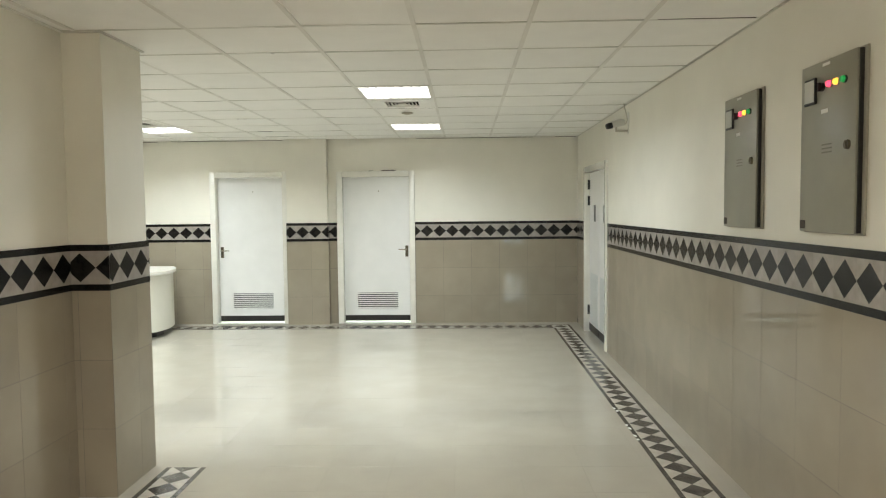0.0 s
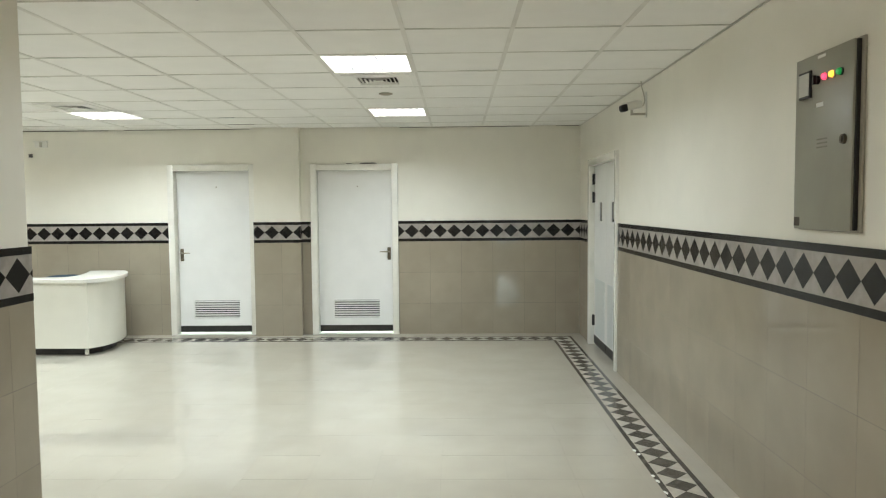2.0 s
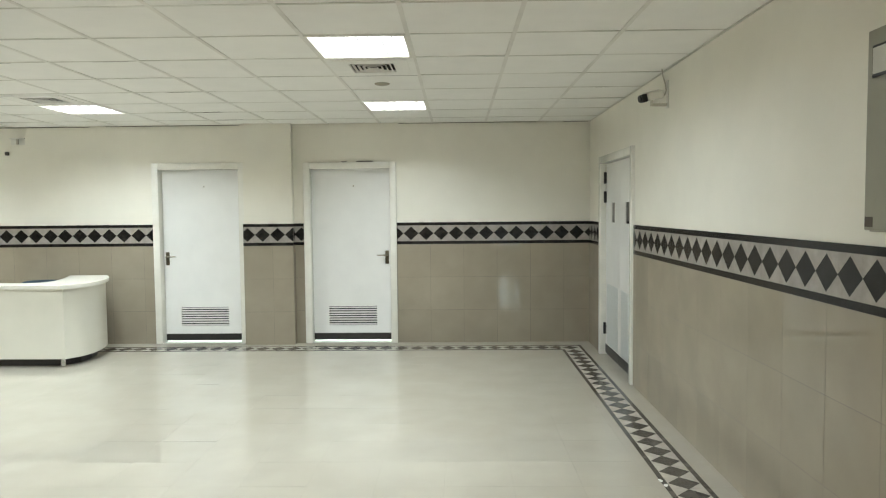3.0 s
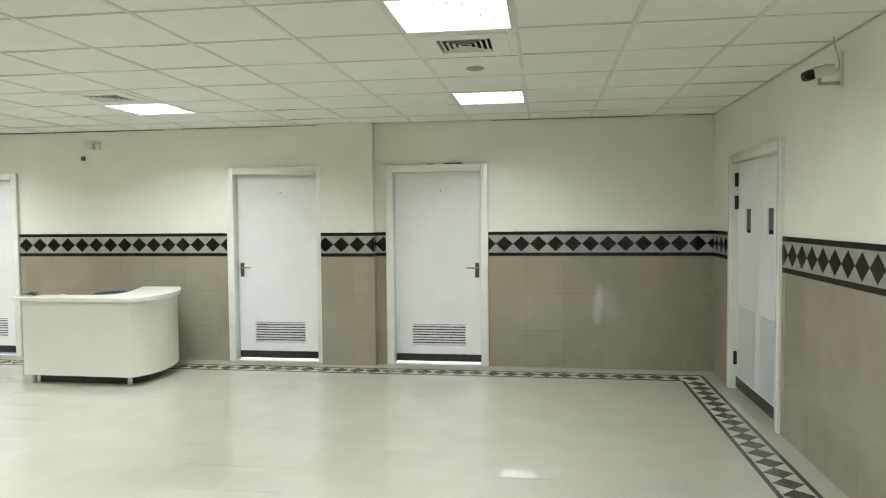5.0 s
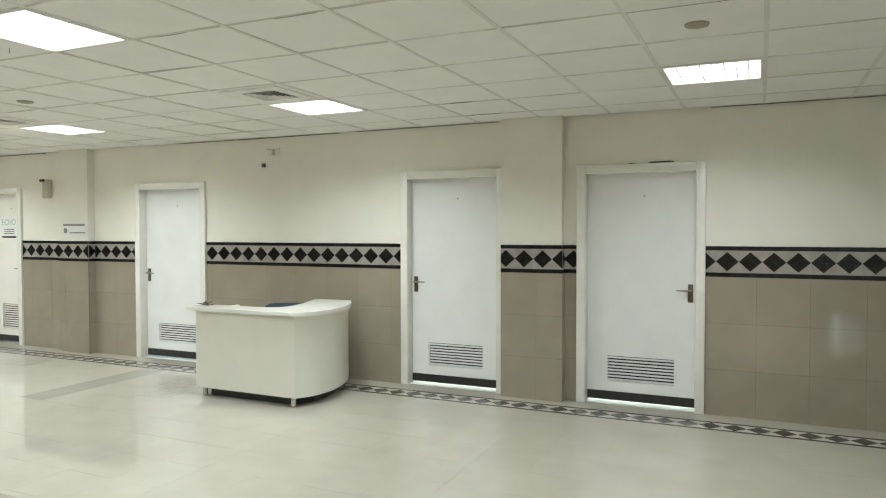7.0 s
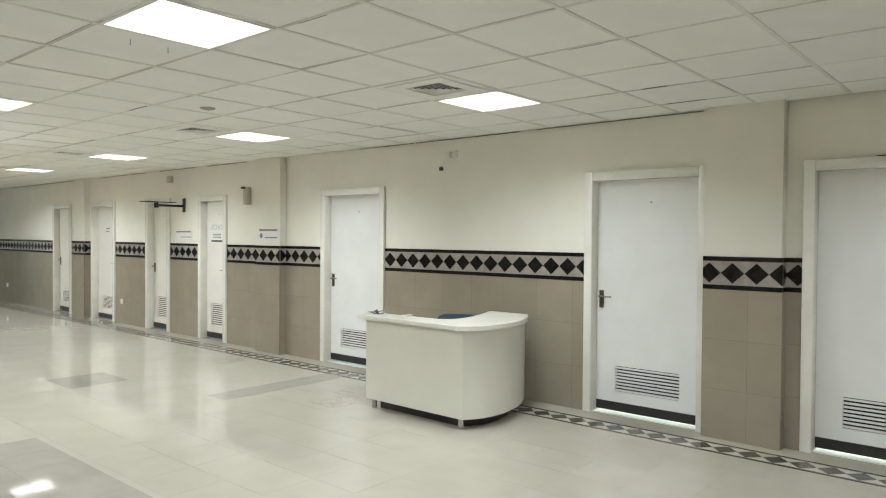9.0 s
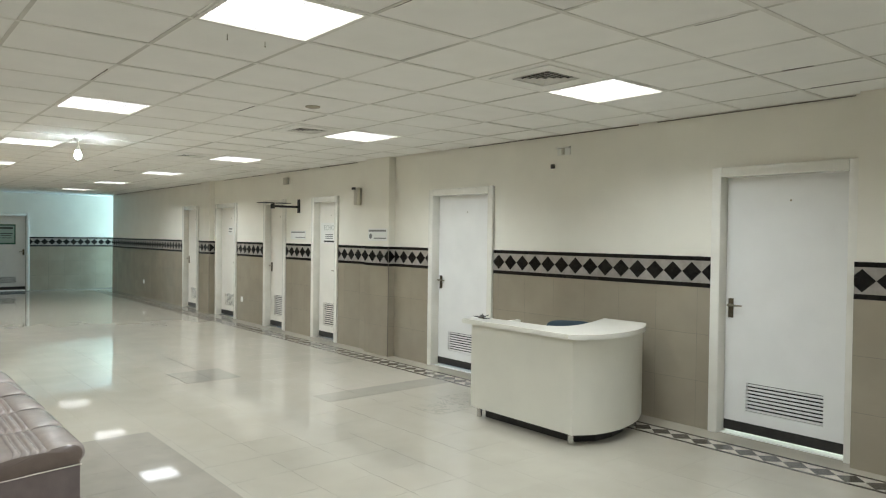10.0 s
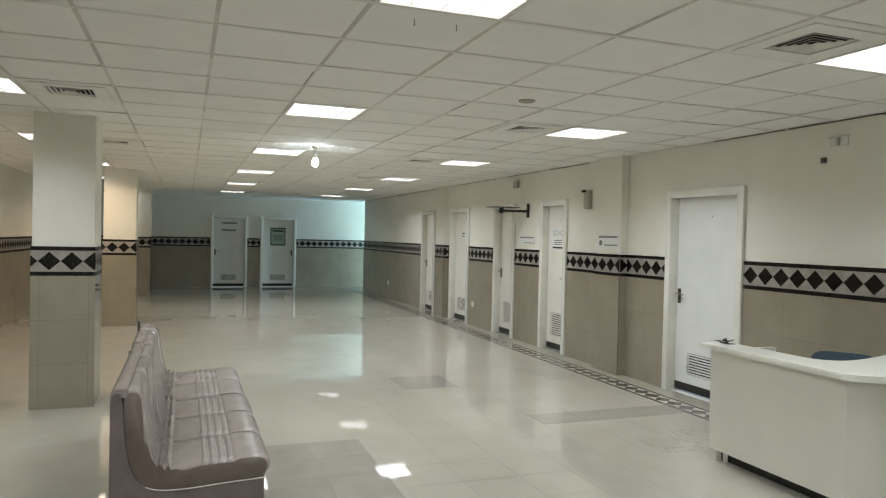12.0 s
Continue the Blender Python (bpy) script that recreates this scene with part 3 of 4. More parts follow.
# ---- doors ----
def louvre_door(num, x0, x1, top, handle_right, base, label, slats=8, small=False, wide=0.62, vent_top=0.418, paint=M_DOOR):
    """A flush door in a proud frame, its vent and kick plate low down. Local x along the wall, face at y = 0, +y into the wall."""
    d = thing(f"door_{num}", label, "door", base @ pose((x0 + x1) / 2, 0, 0), kind="structure")
    w = (x1 - x0) / 2
    J = 0.077
    for a, b in ((-w, -w + J), (w - J, w)):
        bm = bmesh.new()
        box(bm, a, b, -0.035, 0.15, 0, top, bevel=0.006)
        part("door_jamb", bm, M_FRAME, d, smooth=True)
    bm = bmesh.new()
    box(bm, -w + J, w - J, -0.035, 0.15, top - J, top, bevel=0.006)
    part("door_head", bm, M_FRAME, d, smooth=True)
    bm = bmesh.new()
    box(bm, -w + J, w - J, 0.02, 0.15, -0.003, 0.008)
    part("threshold", bm, M_THRESH if paint == M_DOOR else M_INLAY, d, "pale stone threshold" if paint == M_DOOR else "grey stone threshold")
    # leaf with an opening for the vent
    l, yf, yb = w - J - 0.0015, 0.075, 0.118
    zb, zt = 0.023, top - J + 0.002
    hw2 = (l * wide)
    v0, v1 = 0.195, (vent_top if not small else 0.36)
    bm = bmesh.new()
    box(bm, -l, l, yf, yb, v1, zt)
    box(bm, -l, l, yf, yb, zb, v0)
    box(bm, -l, -hw2, yf, yb, v0, v1)
    box(bm, hw2, l, yf, yb, v0, v1)
    leaf = part("leaf", bm, paint, d, "white painted flush leaf" if paint == M_DOOR else "cream painted flush leaf")
    bm = bmesh.new()
    box(bm, -hw2, hw2, yb - 0.008, yb - 0.002, v0, v1)
    part("vent_back", bm, M_SLOT, leaf, "dark vent opening")
    bm = bmesh.new()
    h = (v1 - v0) / slats
    y = yf
    box(bm, -hw2, hw2, y - 0.003, y + 0.010, -h * 0.265, h * 0.265, bevel=0.0012)
    slat = mesh_of(bm, "vent_slat", paint)
    for k in range(slats):
        piece("vent_slat", slat, leaf, pose(0, 0, v0 + h * (k + 0.5)))
    bm = bmesh.new()
    box(bm, -l + 0.002, l - 0.002, yf - 0.004, yf - 0.0005, 0.024, 0.102)
    part("kick_plate", bm, M_KICK_SHADE, leaf, "black kick plate")
    s = 1 if handle_right else -1
    hx = s * (l - 0.045)
    bm = bmesh.new()
    box(bm, hx - 0.021, hx + 0.021, yf - 0.009, yf - 0.0005, 0.918, 1.072, bevel=0.003)
    cyl(bm, pose(hx, yf - 0.009, 0.945, 90), 0.008, 0.008, 0.006, 12)
    plate = part("door_handle", bm, M_BRASS, leaf, "aged brass handle and plate", smooth=True)
    bm = bmesh.new()
    cyl(bm, pose(hx, yf - 0.009, 1.02, 90), 0.009, 0.009, 0.045, 12)
    cyl(bm, pose(hx + s * 0.008, yf - 0.05, 1.02, 0, -90 * s, 0), 0.009, 0.006, 0.12, 12)
    me = mesh_of(bm, "lever", M_LEVER, True)
    lever = new("lever", me)
    lever.parent = leaf
    # small eyelet where a sign hung
    bm = bmesh.new()
    cyl(bm, pose(0.03, yf, top - 0.27, 90), 0.009, 0.006, 0.005, 12)
    part("eyelet", bm, M_TAN, leaf)
    return d, leaf, l, yf


BASE_N = pose(0, YN, 0)
door_a = louvre_door(1, *DOORS[0], DZ + 0.008, False, BASE_N, "closed white flush door with vent and black kick plate")
door_b = louvre_door(2, *DOORS[1], DZ, True, BASE_N, "closed white flush door beside the pilaster, vent below")
door_c = louvre_door(3, *DOORS[2], DZ - 0.01, False, BASE_N, "closed white flush door behind the reception desk")
door_d = louvre_door(4, *DOORS[3], DZ, True, BASE_N, "closed cream door with printed room notices", slats=11, wide=0.66, vent_top=0.53, paint=M_CDOOR)
door_e = louvre_door(5, *DOORS[4], DZ, False, BASE_N, "closed cream door beside the wall bracket", slats=11, wide=0.62, vent_top=0.53, paint=M_CDOOR)
door_f = louvre_door(6, *DOORS[5], DZ, True, BASE_N, "closed cream door with a small notice", slats=10, paint=M_CDOOR)
door_g = louvre_door(7, *DOORS[6], DZ, False, BASE_N, "closed cream door far along the hall", slats=10, paint=M_CDOOR)
door_h = louvre_door(8, *E_HOLES[0], 2.02, False, M_END, "closed white door in the end wall", slats=9, small=True, wide=0.5)
door_i = louvre_door(9, *E_HOLES[1], 2.02, True, M_END, "closed white door with framed green notice", slats=9, small=True, wide=0.5)


def sign_bars(parent, rows, y, ink=M_INK):
    """Unreadable print as plain bars: rows of (x0, x1, z0, z1)."""
    for x0, x1, z0, z1 in rows:
        bm = bmesh.new()
        box(bm, x0, x1, y - 0.0015, y, z0, z1)
        part("print", bm, ink, parent)


def paper_on(parent, x0, x1, z0, z1, y, material=M_PAPER, name="notice"):
    bm = bmesh.new()
    box(bm, x0, x1, y - 0.002, y - 0.0003, z0, z1)
    return part(name, bm, material, parent, "printed paper notice")


# notices on the doors
leaf = door_d[1]
paper_on(leaf, -0.25, 0.23, 1.415, 1.72, 0.075)
cu = bpy.data.curves.new("sign_text", "FONT")
cu.body, cu.size, cu.extrude, cu.align_x = "ECHO", 0.108, 0.0008, "CENTER"
tx = new("sign_text", cu)
tx.matrix_basis = pose(-0.025, 0.0722, 1.61, 90, 0, 0)
tx.parent = leaf
cu.materials.append(M_PALEINK)
sign_bars(leaf, [(-0.13, 0.085, 1.538, 1.552), (-0.13, 0.085, 1.512, 1.524), (-0.13, 0.085, 1.485, 1.498)], 0.0728, M_FADED)
sign_bars(leaf, [(-0.17, 0.12, 1.432, 1.457)], 0.0728)
leaf = door_f[1]
paper_on(leaf, -0.10, 0.10, 1.52, 1.68, 0.075)
sign_bars(leaf, [(-0.07, 0.07, 1.62, 1.645), (-0.07, 0.05, 1.57, 1.59)], 0.0728, M_FADED)
leaf = door_h[1]
sign_bars(leaf, [(-0.2, 0.2, 1.80, 1.835), (-0.2, 0.2, 1.60, 1.635)], 0.0748)
leaf = door_i[1]
paper_on(leaf, -0.22, 0.21, 1.20, 1.72, 0.075, M_GREEN)
paper_on(leaf, -0.19, 0.18, 1.24, 1.68, 0.0728, mat("pale_green_paper", (0.36, 0.47, 0.42), 0.6, var=0.05), "notice_sheet")
sign_bars(leaf, [(-0.16, 0.15, 1.60, 1.645), (-0.15, 0.14, 1.47, 1.49), (-0.13, 0.12, 1.42, 1.435), (-0.13, 0.12, 1.36, 1.375)], 0.0705)


def wall_sign(x0, x1, z0, z1, label, out=0.0):
    t = thing("wall_sign", label, "sign", pose((x0 + x1) / 2, YN - out, (z0 + z1) / 2), group="room signs")
    w, h = (x1 - x0) / 2, (z1 - z0) / 2
    bm = bmesh.new()
    box(bm, -w, w, -0.012, -0.001, -h, h, bevel=0.003)
    part("plate", bm, M_PAPER, t)
    sign_bars(t, [(-w * 0.92, w * 0.92, h * 0.50, h * 0.80), (-w * 0.35, w * 0.95, -h * 0.66, -h * 0.48)], -0.0122, M_FADED)
    if out:
        bm = bmesh.new()
        cyl(bm, pose(-w * 0.72, -0.0122, -h * 0.25, 90), w * 0.16, w * 0.16, 0.001, 20)
        part("emblem", bm, M_FADED, t, "grey-green round emblem")


wall_sign(-8.12, -7.70, 1.47, 1.63, "white room sign with dark print above the band", PD)
wall_sign(-10.45, -9.98, 1.47, 1.60, "narrow white room sign with two printed lines")
wall_sign(-14.28, -14.06, 1.50, 1.62, "small white room sign beside a door")


# ---- double door in the east wall ----
def east_door():
    y0, y1 = E_DOOR
    d = thing("door_10", "closed white double door with small dark windows", "door", M_EAST @ pose(-(y0 + y1) / 2, 0, 0), kind="structure")
    w, top, J = (y1 - y0) / 2, 2.08, 0.075
    for a, b in ((-w, -w + J), (w - J, w)):
        bm = bmesh.new()
        box(bm, a, b, -0.03, 0.15, 0, top, bevel=0.006)
        part("door_jamb", bm, M_FRAME, d, smooth=True)
    bm = bmesh.new()
    box(bm, -w + J, w - J, -0.03, 0.15, top - J, top, bevel=0.006)
    part("door_head", bm, M_FRAME, d, smooth=True)
    yf, yb = 0.035, 0.078
    l = w - J - 0.003
    for s in (-1, 1):
        a, b = (-l, -0.002) if s < 0 else (0.002, l)
        c = (a + b) / 2 + s * -0.02
        bm = bmesh.new()
        box(bm, a, b, yf, yb, 0.02, 1.40)
        box(bm, a, b, yf, yb, 1.60, top - J - 0.004)
        box(bm, a, c - 0.07, yf, yb, 1.40, 1.60)
        box(bm, c + 0.07, b, yf, yb, 1.40, 1.60)
        leaf = part("leaf", bm, M_DOOR, d, "white painted leaf")
        bm = bmesh.new()
        box(bm, c - 0.07, c + 0.07, yf + 0.008, yf + 0.014, 1.40, 1.60)
        part("pane", bm, M_GLASSY, leaf, "dark vision pane")
        bm = bmesh.new()
        box(bm, a + 0.07, b - 0.07, yf - 0.003, yf - 0.0005, 0.13, 0.76)
        part("push_plate", bm, M_FROST, leaf, "scuffed grey protection plate")
        bm = bmesh.new()
        box(bm, a + 0.003, b - 0.003, yf - 0.004, yf - 0.0005, 0.022, 0.115)
        part("kick_plate", bm, M_KICK_SHADE, leaf, "black kick plate")
    for z in (1.86, 1.66, 0.28):
        bm = bmesh.new()
        cyl(bm, pose(-l - 0.001, yf - 0.012, z - 0.06), 0.014, 0.014, 0.12, 12)
        box(bm, -l, -l + 0.03, yf - 0.006, yf - 0.0005, z - 0.055, z + 0.055)
        part("hinge", bm, M_BLACK, d, "black hinge", smooth=True)


east_door()


# ---- electrical panels ----
def panel(y, lab):
    """Wall cabinet with meter, three pilot lamps and a lock; local x runs to the viewer's right."""
    p = thing("electrical_panel", lab, "electrical panel", M_EAST @ pose(-y, 0, 1.452), group="wall electrical panels")
    w, h = 0.236, 0.728
    bm = bmesh.new()
    box(bm, -w, w, -0.012, -0.001, 0, h, bevel=0.002)
    part("backplate", bm, M_PFRAME, p)
    # black slab colours in the shadow beside the panel door
    bm = bmesh.new()
    box(bm, -w + 0.012, w - 0.016, -0.027, -0.0125, 0.010, h - 0.010)
    part("gap", bm, M_BLACK, p, "dark shadow gap round the door")
    bm = bmesh.new()
    box(bm, -w + 0.006, w - 0.025, -0.0525, -0.0305, 0.006, h - 0.006, bevel=0.004)
    door = part("door", bm, M_PANEL, p, "grey-green enamelled steel door", smooth=True)
    door.matrix_basis = pose(0, 0.0165, 0)
    bm = bmesh.new()
    box(bm, -0.188, -0.092, -0.062, -0.0525, h - 0.178, h - 0.066, bevel=0.003)
    meter = part("meter", bm, M_BLACK, door, "black-rimmed meter")
    bm = bmesh.new()
    box(bm, -0.180, -0.100, -0.064, -0.0622, h - 0.168, h - 0.076)
    me = mesh_of(bm, "meter_face", M_METER)
    face = new("meter_face", me)
    face.parent = door
    bm = bmesh.new()
    cyl(bm, pose(-0.045, -0.0525, h - 0.115, 90), 0.018, 0.018, 0.012, 18)
    box(bm, -0.051, -0.039, -0.075, -0.064, h - 0.133, h - 0.097)
    part("switch", bm, M_BLACK, door, smooth=True)
    for x, m_, n_ in ((0.022, M_RED, "red"), (0.076, M_YEL, "amber"), (0.130, M_GRN, "green")):
        bm = bmesh.new()
        cyl(bm, pose(x, -0.0525, h - 0.112, 90), 0.016, 0.015, 0.008, 20, 0)
        cyl(bm, pose(x, -0.0606, h - 0.112, 90), 0.0145, 0.011, 0.010, 20, 1)
        part("pilot_lamp", bm, [M_BLACK if n_ == "green" else M_PFRAME, m_], door, n_ + " pilot lamp", smooth=True)
    bm = bmesh.new()
    cyl(bm, pose(0.158, -0.0525, h * 0.49, 90), 0.020, 0.018, 0.010, 18)
    box(bm, 0.154, 0.162, -0.066, -0.0626, h * 0.49 - 0.010, h * 0.49 + 0.010)
    part("lock", bm, M_BRASS, door, smooth=True)
    for x0, x1, z0, z1, m_ in ((-0.055, 0.0, h - 0.225, h - 0.208, M_PAPER), (-0.05, 0.01, h - 0.03, h - 0.018, M_PAPER), (-w + 0.012, -w + 0.06, 0.018, 0.055, M_DUST_SHADE)):
        bm = bmesh.new()
        box(bm, x0, x1, -0.0535, -0.0522, z0, z1)
        part("label", bm, m_, door)
    for k in range(3):
        bm = bmesh.new()
        box(bm, -0.045, 0.035, -0.0532, -0.0522, h * 0.49 + 0.012 - 0.016 * k, h * 0.49 + 0.018 - 0.016 * k)
        part("print", bm, M_FAINT, door)


panel(4.483, "grey-green wall electrical panel with lit pilot lamps")
panel(3.560, "grey-green wall electrical panel with lit lamps near the passage")


# ---- security camera ----
cctv = thing("security_camera", "small white security camera with dark lens on a wall bracket", "security camera", M_EAST @ pose(-7.25, 0, 2.36))
bm = bmesh.new()
box(bm, -0.026, 0.026, -0.008, -0.001, -0.10, 0.10, bevel=0.002)
part("wall_plate", bm, M_PLASTIC, cctv)
bm = bmesh.new()
box(bm, -0.011, 0.011, -0.125, -0.0085, -0.082, -0.064, bevel=0.003)
box(bm, -0.011, 0.011, -0.125, -0.107, -0.0635, -0.040, bevel=0.003)
part("arm", bm, M_CREAMP, cctv, "cream steel arm", smooth=True)
TILT = pose(0, -0.10, -0.005, 12, 0, 10)
bm = bmesh.new()
box(bm, -0.030, 0.030, -0.062, 0.062, -0.030, 0.026, bevel=0.009)
part("body", bm, M_PLASTIC, cctv, smooth=True).matrix_basis = TILT
bm = bmesh.new()
box(bm, -0.033, 0.033, -0.088, 0.030, 0.0275, 0.033, bevel=0.002)
part("sunshade", bm, M_PLASTIC, cctv, smooth=True).matrix_basis = TILT
bm = bmesh.new()
box(bm, -0.029, 0.029, -0.104, -0.0625, -0.034, 0.022, bevel=0.006)
cyl(bm, pose(0, -0.104, -0.006, 90), 0.022, 0.024, 0.012, 20)
part("lens_hood", bm, M_BLACK, cctv, "black lens hood", smooth=True).matrix_basis = TILT
bm = bmesh.new()
line = [Vector((0, -0.04, -0.015)), Vector((0.004, -0.022, 0.0)), Vector((0.006, -0.014, 0.03)), Vector((0.004, -0.022, 0.08)), Vector((0, -0.036, 0.13)), Vector((0, -0.045, 0.186))]
for p, q in zip(line, line[1:]):
    cyl(bm, Matrix.Translation(p) @ (q - p).to_track_quat("Z", "Y").to_matrix().to_4x4(), 0.004, 0.004, (q - p).length, 8)
part("cable", bm, M_CREAMP, cctv, "thin cream cable", smooth=True)

# ---- small fittings on the north wall ----
spk = thing("wall_bracket", "empty white bracket high on the wall", "bracket", pose(-4.90, YN, 2.385))
bm = bmesh.new()
box(bm, -0.085, 0.085, -0.035, -0.001, 0.022, 0.034, bevel=0.003)
part("shelf", bm, M_PLASTIC, spk)
bm = bmesh.new()
box(bm, -0.012, 0.012, -0.028, -0.0098, -0.040, 0.0215)
part("stem", bm, M_CREAMP, spk)
bm = bmesh.new()
box(bm, -0.08, 0.08, -0.0095, -0.001, -0.046, 0.0215, bevel=0.002)
part("backplate", bm, M_PLASTIC, spk)
bm = bmesh.new()
box(bm, -0.020, 0.020, -0.030, -0.001, -0.021, 0.021, bevel=0.005)
tagged(part("junction_box", bm, M_GREYP, smooth=True), "small black box fixed to the wall", "junction box").matrix_basis = pose(-5.03, YN, 2.24)

dev = thing("wall_dispenser", "cream wall-mounted alarm sounder with dark top", "alarm", pose(-8.50, YN, 2.09))
bm = bmesh.new()
box(bm, -0.05, 0.055, -0.075, -0.001, -0.14, 0.10, bevel=0.018)
part("body", bm, M_CREAMP, dev, smooth=True)
bm = bmesh.new()
box(bm, -0.055, 0.015, -0.10, -0.0755, 0.070, 0.102, bevel=0.004)
part("sensor", bm, M_BLACK, dev, "black sensor head")
bm = bmesh.new()
box(bm, -0.065, 0.065, -0.05, -0.001, -0.055, 0.055, bevel=0.01)
tagged(part("wall_speaker", bm, M_CREAMP, smooth=True), "small cream box high on the wall", "speaker").matrix_basis = pose(-10.60, YN, 2.39)
for x in (-12.25, -17.8):
    bm = bmesh.new()
    box(bm, -0.045, 0.045, -0.012, -0.001, -0.045, 0.045, bevel=0.003)
    tagged(part("wall_socket", bm, M_PLASTIC), "white wall socket low on the tiles", "socket", group="wall sockets").matrix_basis = pose(x, YN - 0.01, 0.38)

tv = thing("tv_bracket", "black swivelling television bracket with no screen", "wall bracket", pose(-10.2, YN, 1.985))
bm = bmesh.new()
box(bm, -0.03, 0.03, -0.022, -0.001, -0.11, 0.10, bevel=0.003)
part("wall_plate", bm, M_BLACK, tv)
bm = bmesh.new()
box(bm, -0.014, 0.014, -0.46, -0.022, -0.035, -0.002)
part("arm", bm, M_BLACK, tv)
bm = bmesh.new()
cyl(bm, pose(0, -0.45, -0.055), 0.032, 0.032, 0.075, 18)
part("pivot", bm, M_BLACK, tv, smooth=True)
for a, b in ((-0.66, -0.47), (-0.40, -0.19)):
    bm = bmesh.new()
    box(bm, -0.10, 0.10, a, b, 0.024, 0.034)
    part("tray", bm, M_BLACK, tv)

# dust and debris on top of a door frame
for x, s in ((-1.10, 0.03), (-0.86, 0.085)):
    bm = bmesh.new()
    bmesh.ops.create_icosphere(bm, subdivisions=2, radius=s, matrix=pose(0, -0.010, 0) @ Matrix.Diagonal((1.3, 0.25, 0.12, 1)))
    for v in bm.verts:
        v.co += Vector((0, 0, 0.006 * noise.noise(v.co * 40)))
    tagged(part("plaster_crumbs", bm, M_DUST_SHADE, smooth=True), "dark dirt lying on the door frame", "debris").matrix_basis = pose(x, YN, DZ + 0.007)


# ---- reception desk ----
def smooth_line(pts, n=6):
    """A rounded line through a few plan points."""
    out = []
    for k in range(len(pts) - 1):
        p0, p1, p2, p3 = (Vector(pts[max(0, min(len(pts) - 1, k + d))]) for d in (-1, 0, 1, 2))
        for s in range(n):
            u = s / n
            out.append(tuple(0.5 * ((2 * p1) + (p2 - p0) * u + (2 * p0 - 5 * p1 + 4 * p2 - p3) * u * u + (3 * p1 - p0 - 3 * p2 + p3) * u ** 3)))
    return out + [tuple(pts[-1])]


def reception_desk():
    d = thing("reception_desk", "white laminate reception desk with curved end on chrome feet", "desk", pose(-4.26, 9.415, 0))
    ox, oy = -4.25, 9.5
    outer = smooth_line([(-3.72, 9.045), (-3.63, 9.2), (-3.60, 9.4), (-3.62, 9.6), (-3.685, 9.82), (-3.80, 10.04)])
    inner = smooth_line([(-3.86, 10.02), (-3.745, 9.81), (-3.68, 9.6), (-3.66, 9.4), (-3.69, 9.22), (-3.755, 9.11)])
    loc = lambda pts: [(x - ox, y - oy) for x, y in pts]
    bm = bmesh.new()
    prism(bm, loc([(-4.84, 9.06), (-3.7204, 9.0452), (-3.7555, 9.1095), (-4.84, 9.115)]), 0.085, 0.792)
    part("front_panel", bm, M_CTR, d)
    bm = bmesh.new()
    prism(bm, loc(outer + inner), 0.085, 0.792)
    part("curved_panel", bm, M_CTR, d, smooth=True)
    bm = bmesh.new()
    prism(bm, loc([(-4.84, 9.117), (-4.80, 9.117), (-4.80, 9.62), (-4.84, 9.62)]), 0.085, 0.792)
    part("side_panel", bm, M_CTR, d)
    # unseen shelf, added to keep the space below the desk dark
    bm = bmesh.new()
    prism(bm, loc([(-4.79, 9.12), (-3.77, 9.13), (-3.70, 9.4), (-3.73, 9.7), (-3.85, 9.95), (-4.2, 9.95), (-4.12, 9.6), (-4.79, 9.6)]), 0.088, 0.108)
    part("bottom_shelf", bm, M_CTR, d)
    # black block set back under the panels, painting the shadow beneath the desk
    bm = bmesh.new()
    prism(bm, loc([(-4.73, 9.135), (-3.80, 9.135), (-3.70, 9.3), (-3.695, 9.5), (-3.74, 9.7), (-3.85, 9.9), (-4.1, 9.9), (-4.08, 9.5), (-4.73, 9.5)]), 0.003, 0.087)
    part("plinth", bm, M_KICK_SHADE, d, "dark block for the shade under the desk")
    bm = bmesh.new()
    o2 = smooth_line([(-3.72, 8.99), (-3.605, 9.13), (-3.56, 9.4), (-3.585, 9.64), (-3.67, 9.88), (-3.815, 10.11)])
    i2 = smooth_line([(-4.23, 10.09), (-4.13, 9.82), (-4.06, 9.55), (-4.06, 9.38), (-4.14, 9.275), (-4.33, 9.255)])
    prism(bm, loc([(-4.925, 9.02)] + o2 + i2 + [(-4.925, 9.25)]), 0.794, 0.832)
    bmesh.ops.bevel(bm, geom=[e for e in bm.edges if abs(e.verts[0].co.z - e.verts[1].co.z) < 0.001], offset=0.006, segments=2, affect="EDGES")
    part("desk_top", bm, M_CTOP, d, "glossy white top", smooth=True)
    for x, y in ((-4.77, 9.10), (-3.775, 9.10), (-3.80, 9.93), (-4.77, 9.57)):
        bm = bmesh.new()
        cyl(bm, pose(x - ox, y - oy, 0.003), 0.024, 0.022, 0.083, 18)
        part("foot", bm, M_CHROME, d, "short chrome foot", smooth=True)


reception_desk()

# bunch of keys left on the desk
keys = thing("key_bunch", "bunch of dark metal keys lying on the desk", "keys", pose(-4.80, 9.045, 0.833, 0, 0, 20) @ Matrix.Diagonal((1.2, 1.2, 1.8, 1)))
bm = bmesh.new()
for k in range(20):
    a, b = k * math.pi / 10, (k + 1) * math.pi / 10
    p, q = Vector((0.022 * math.cos(a), 0.022 * math.sin(a), 0.006)), Vector((0.022 * math.cos(b), 0.022 * math.sin(b), 0.006))
    cyl(bm, Matrix.Translation(p) @ (q - p).to_track_quat("Z", "Y").to_matrix().to_4x4(), 0.0018, 0.0018, (q - p).length, 6)
part("ring", bm, M_BRASS, keys)
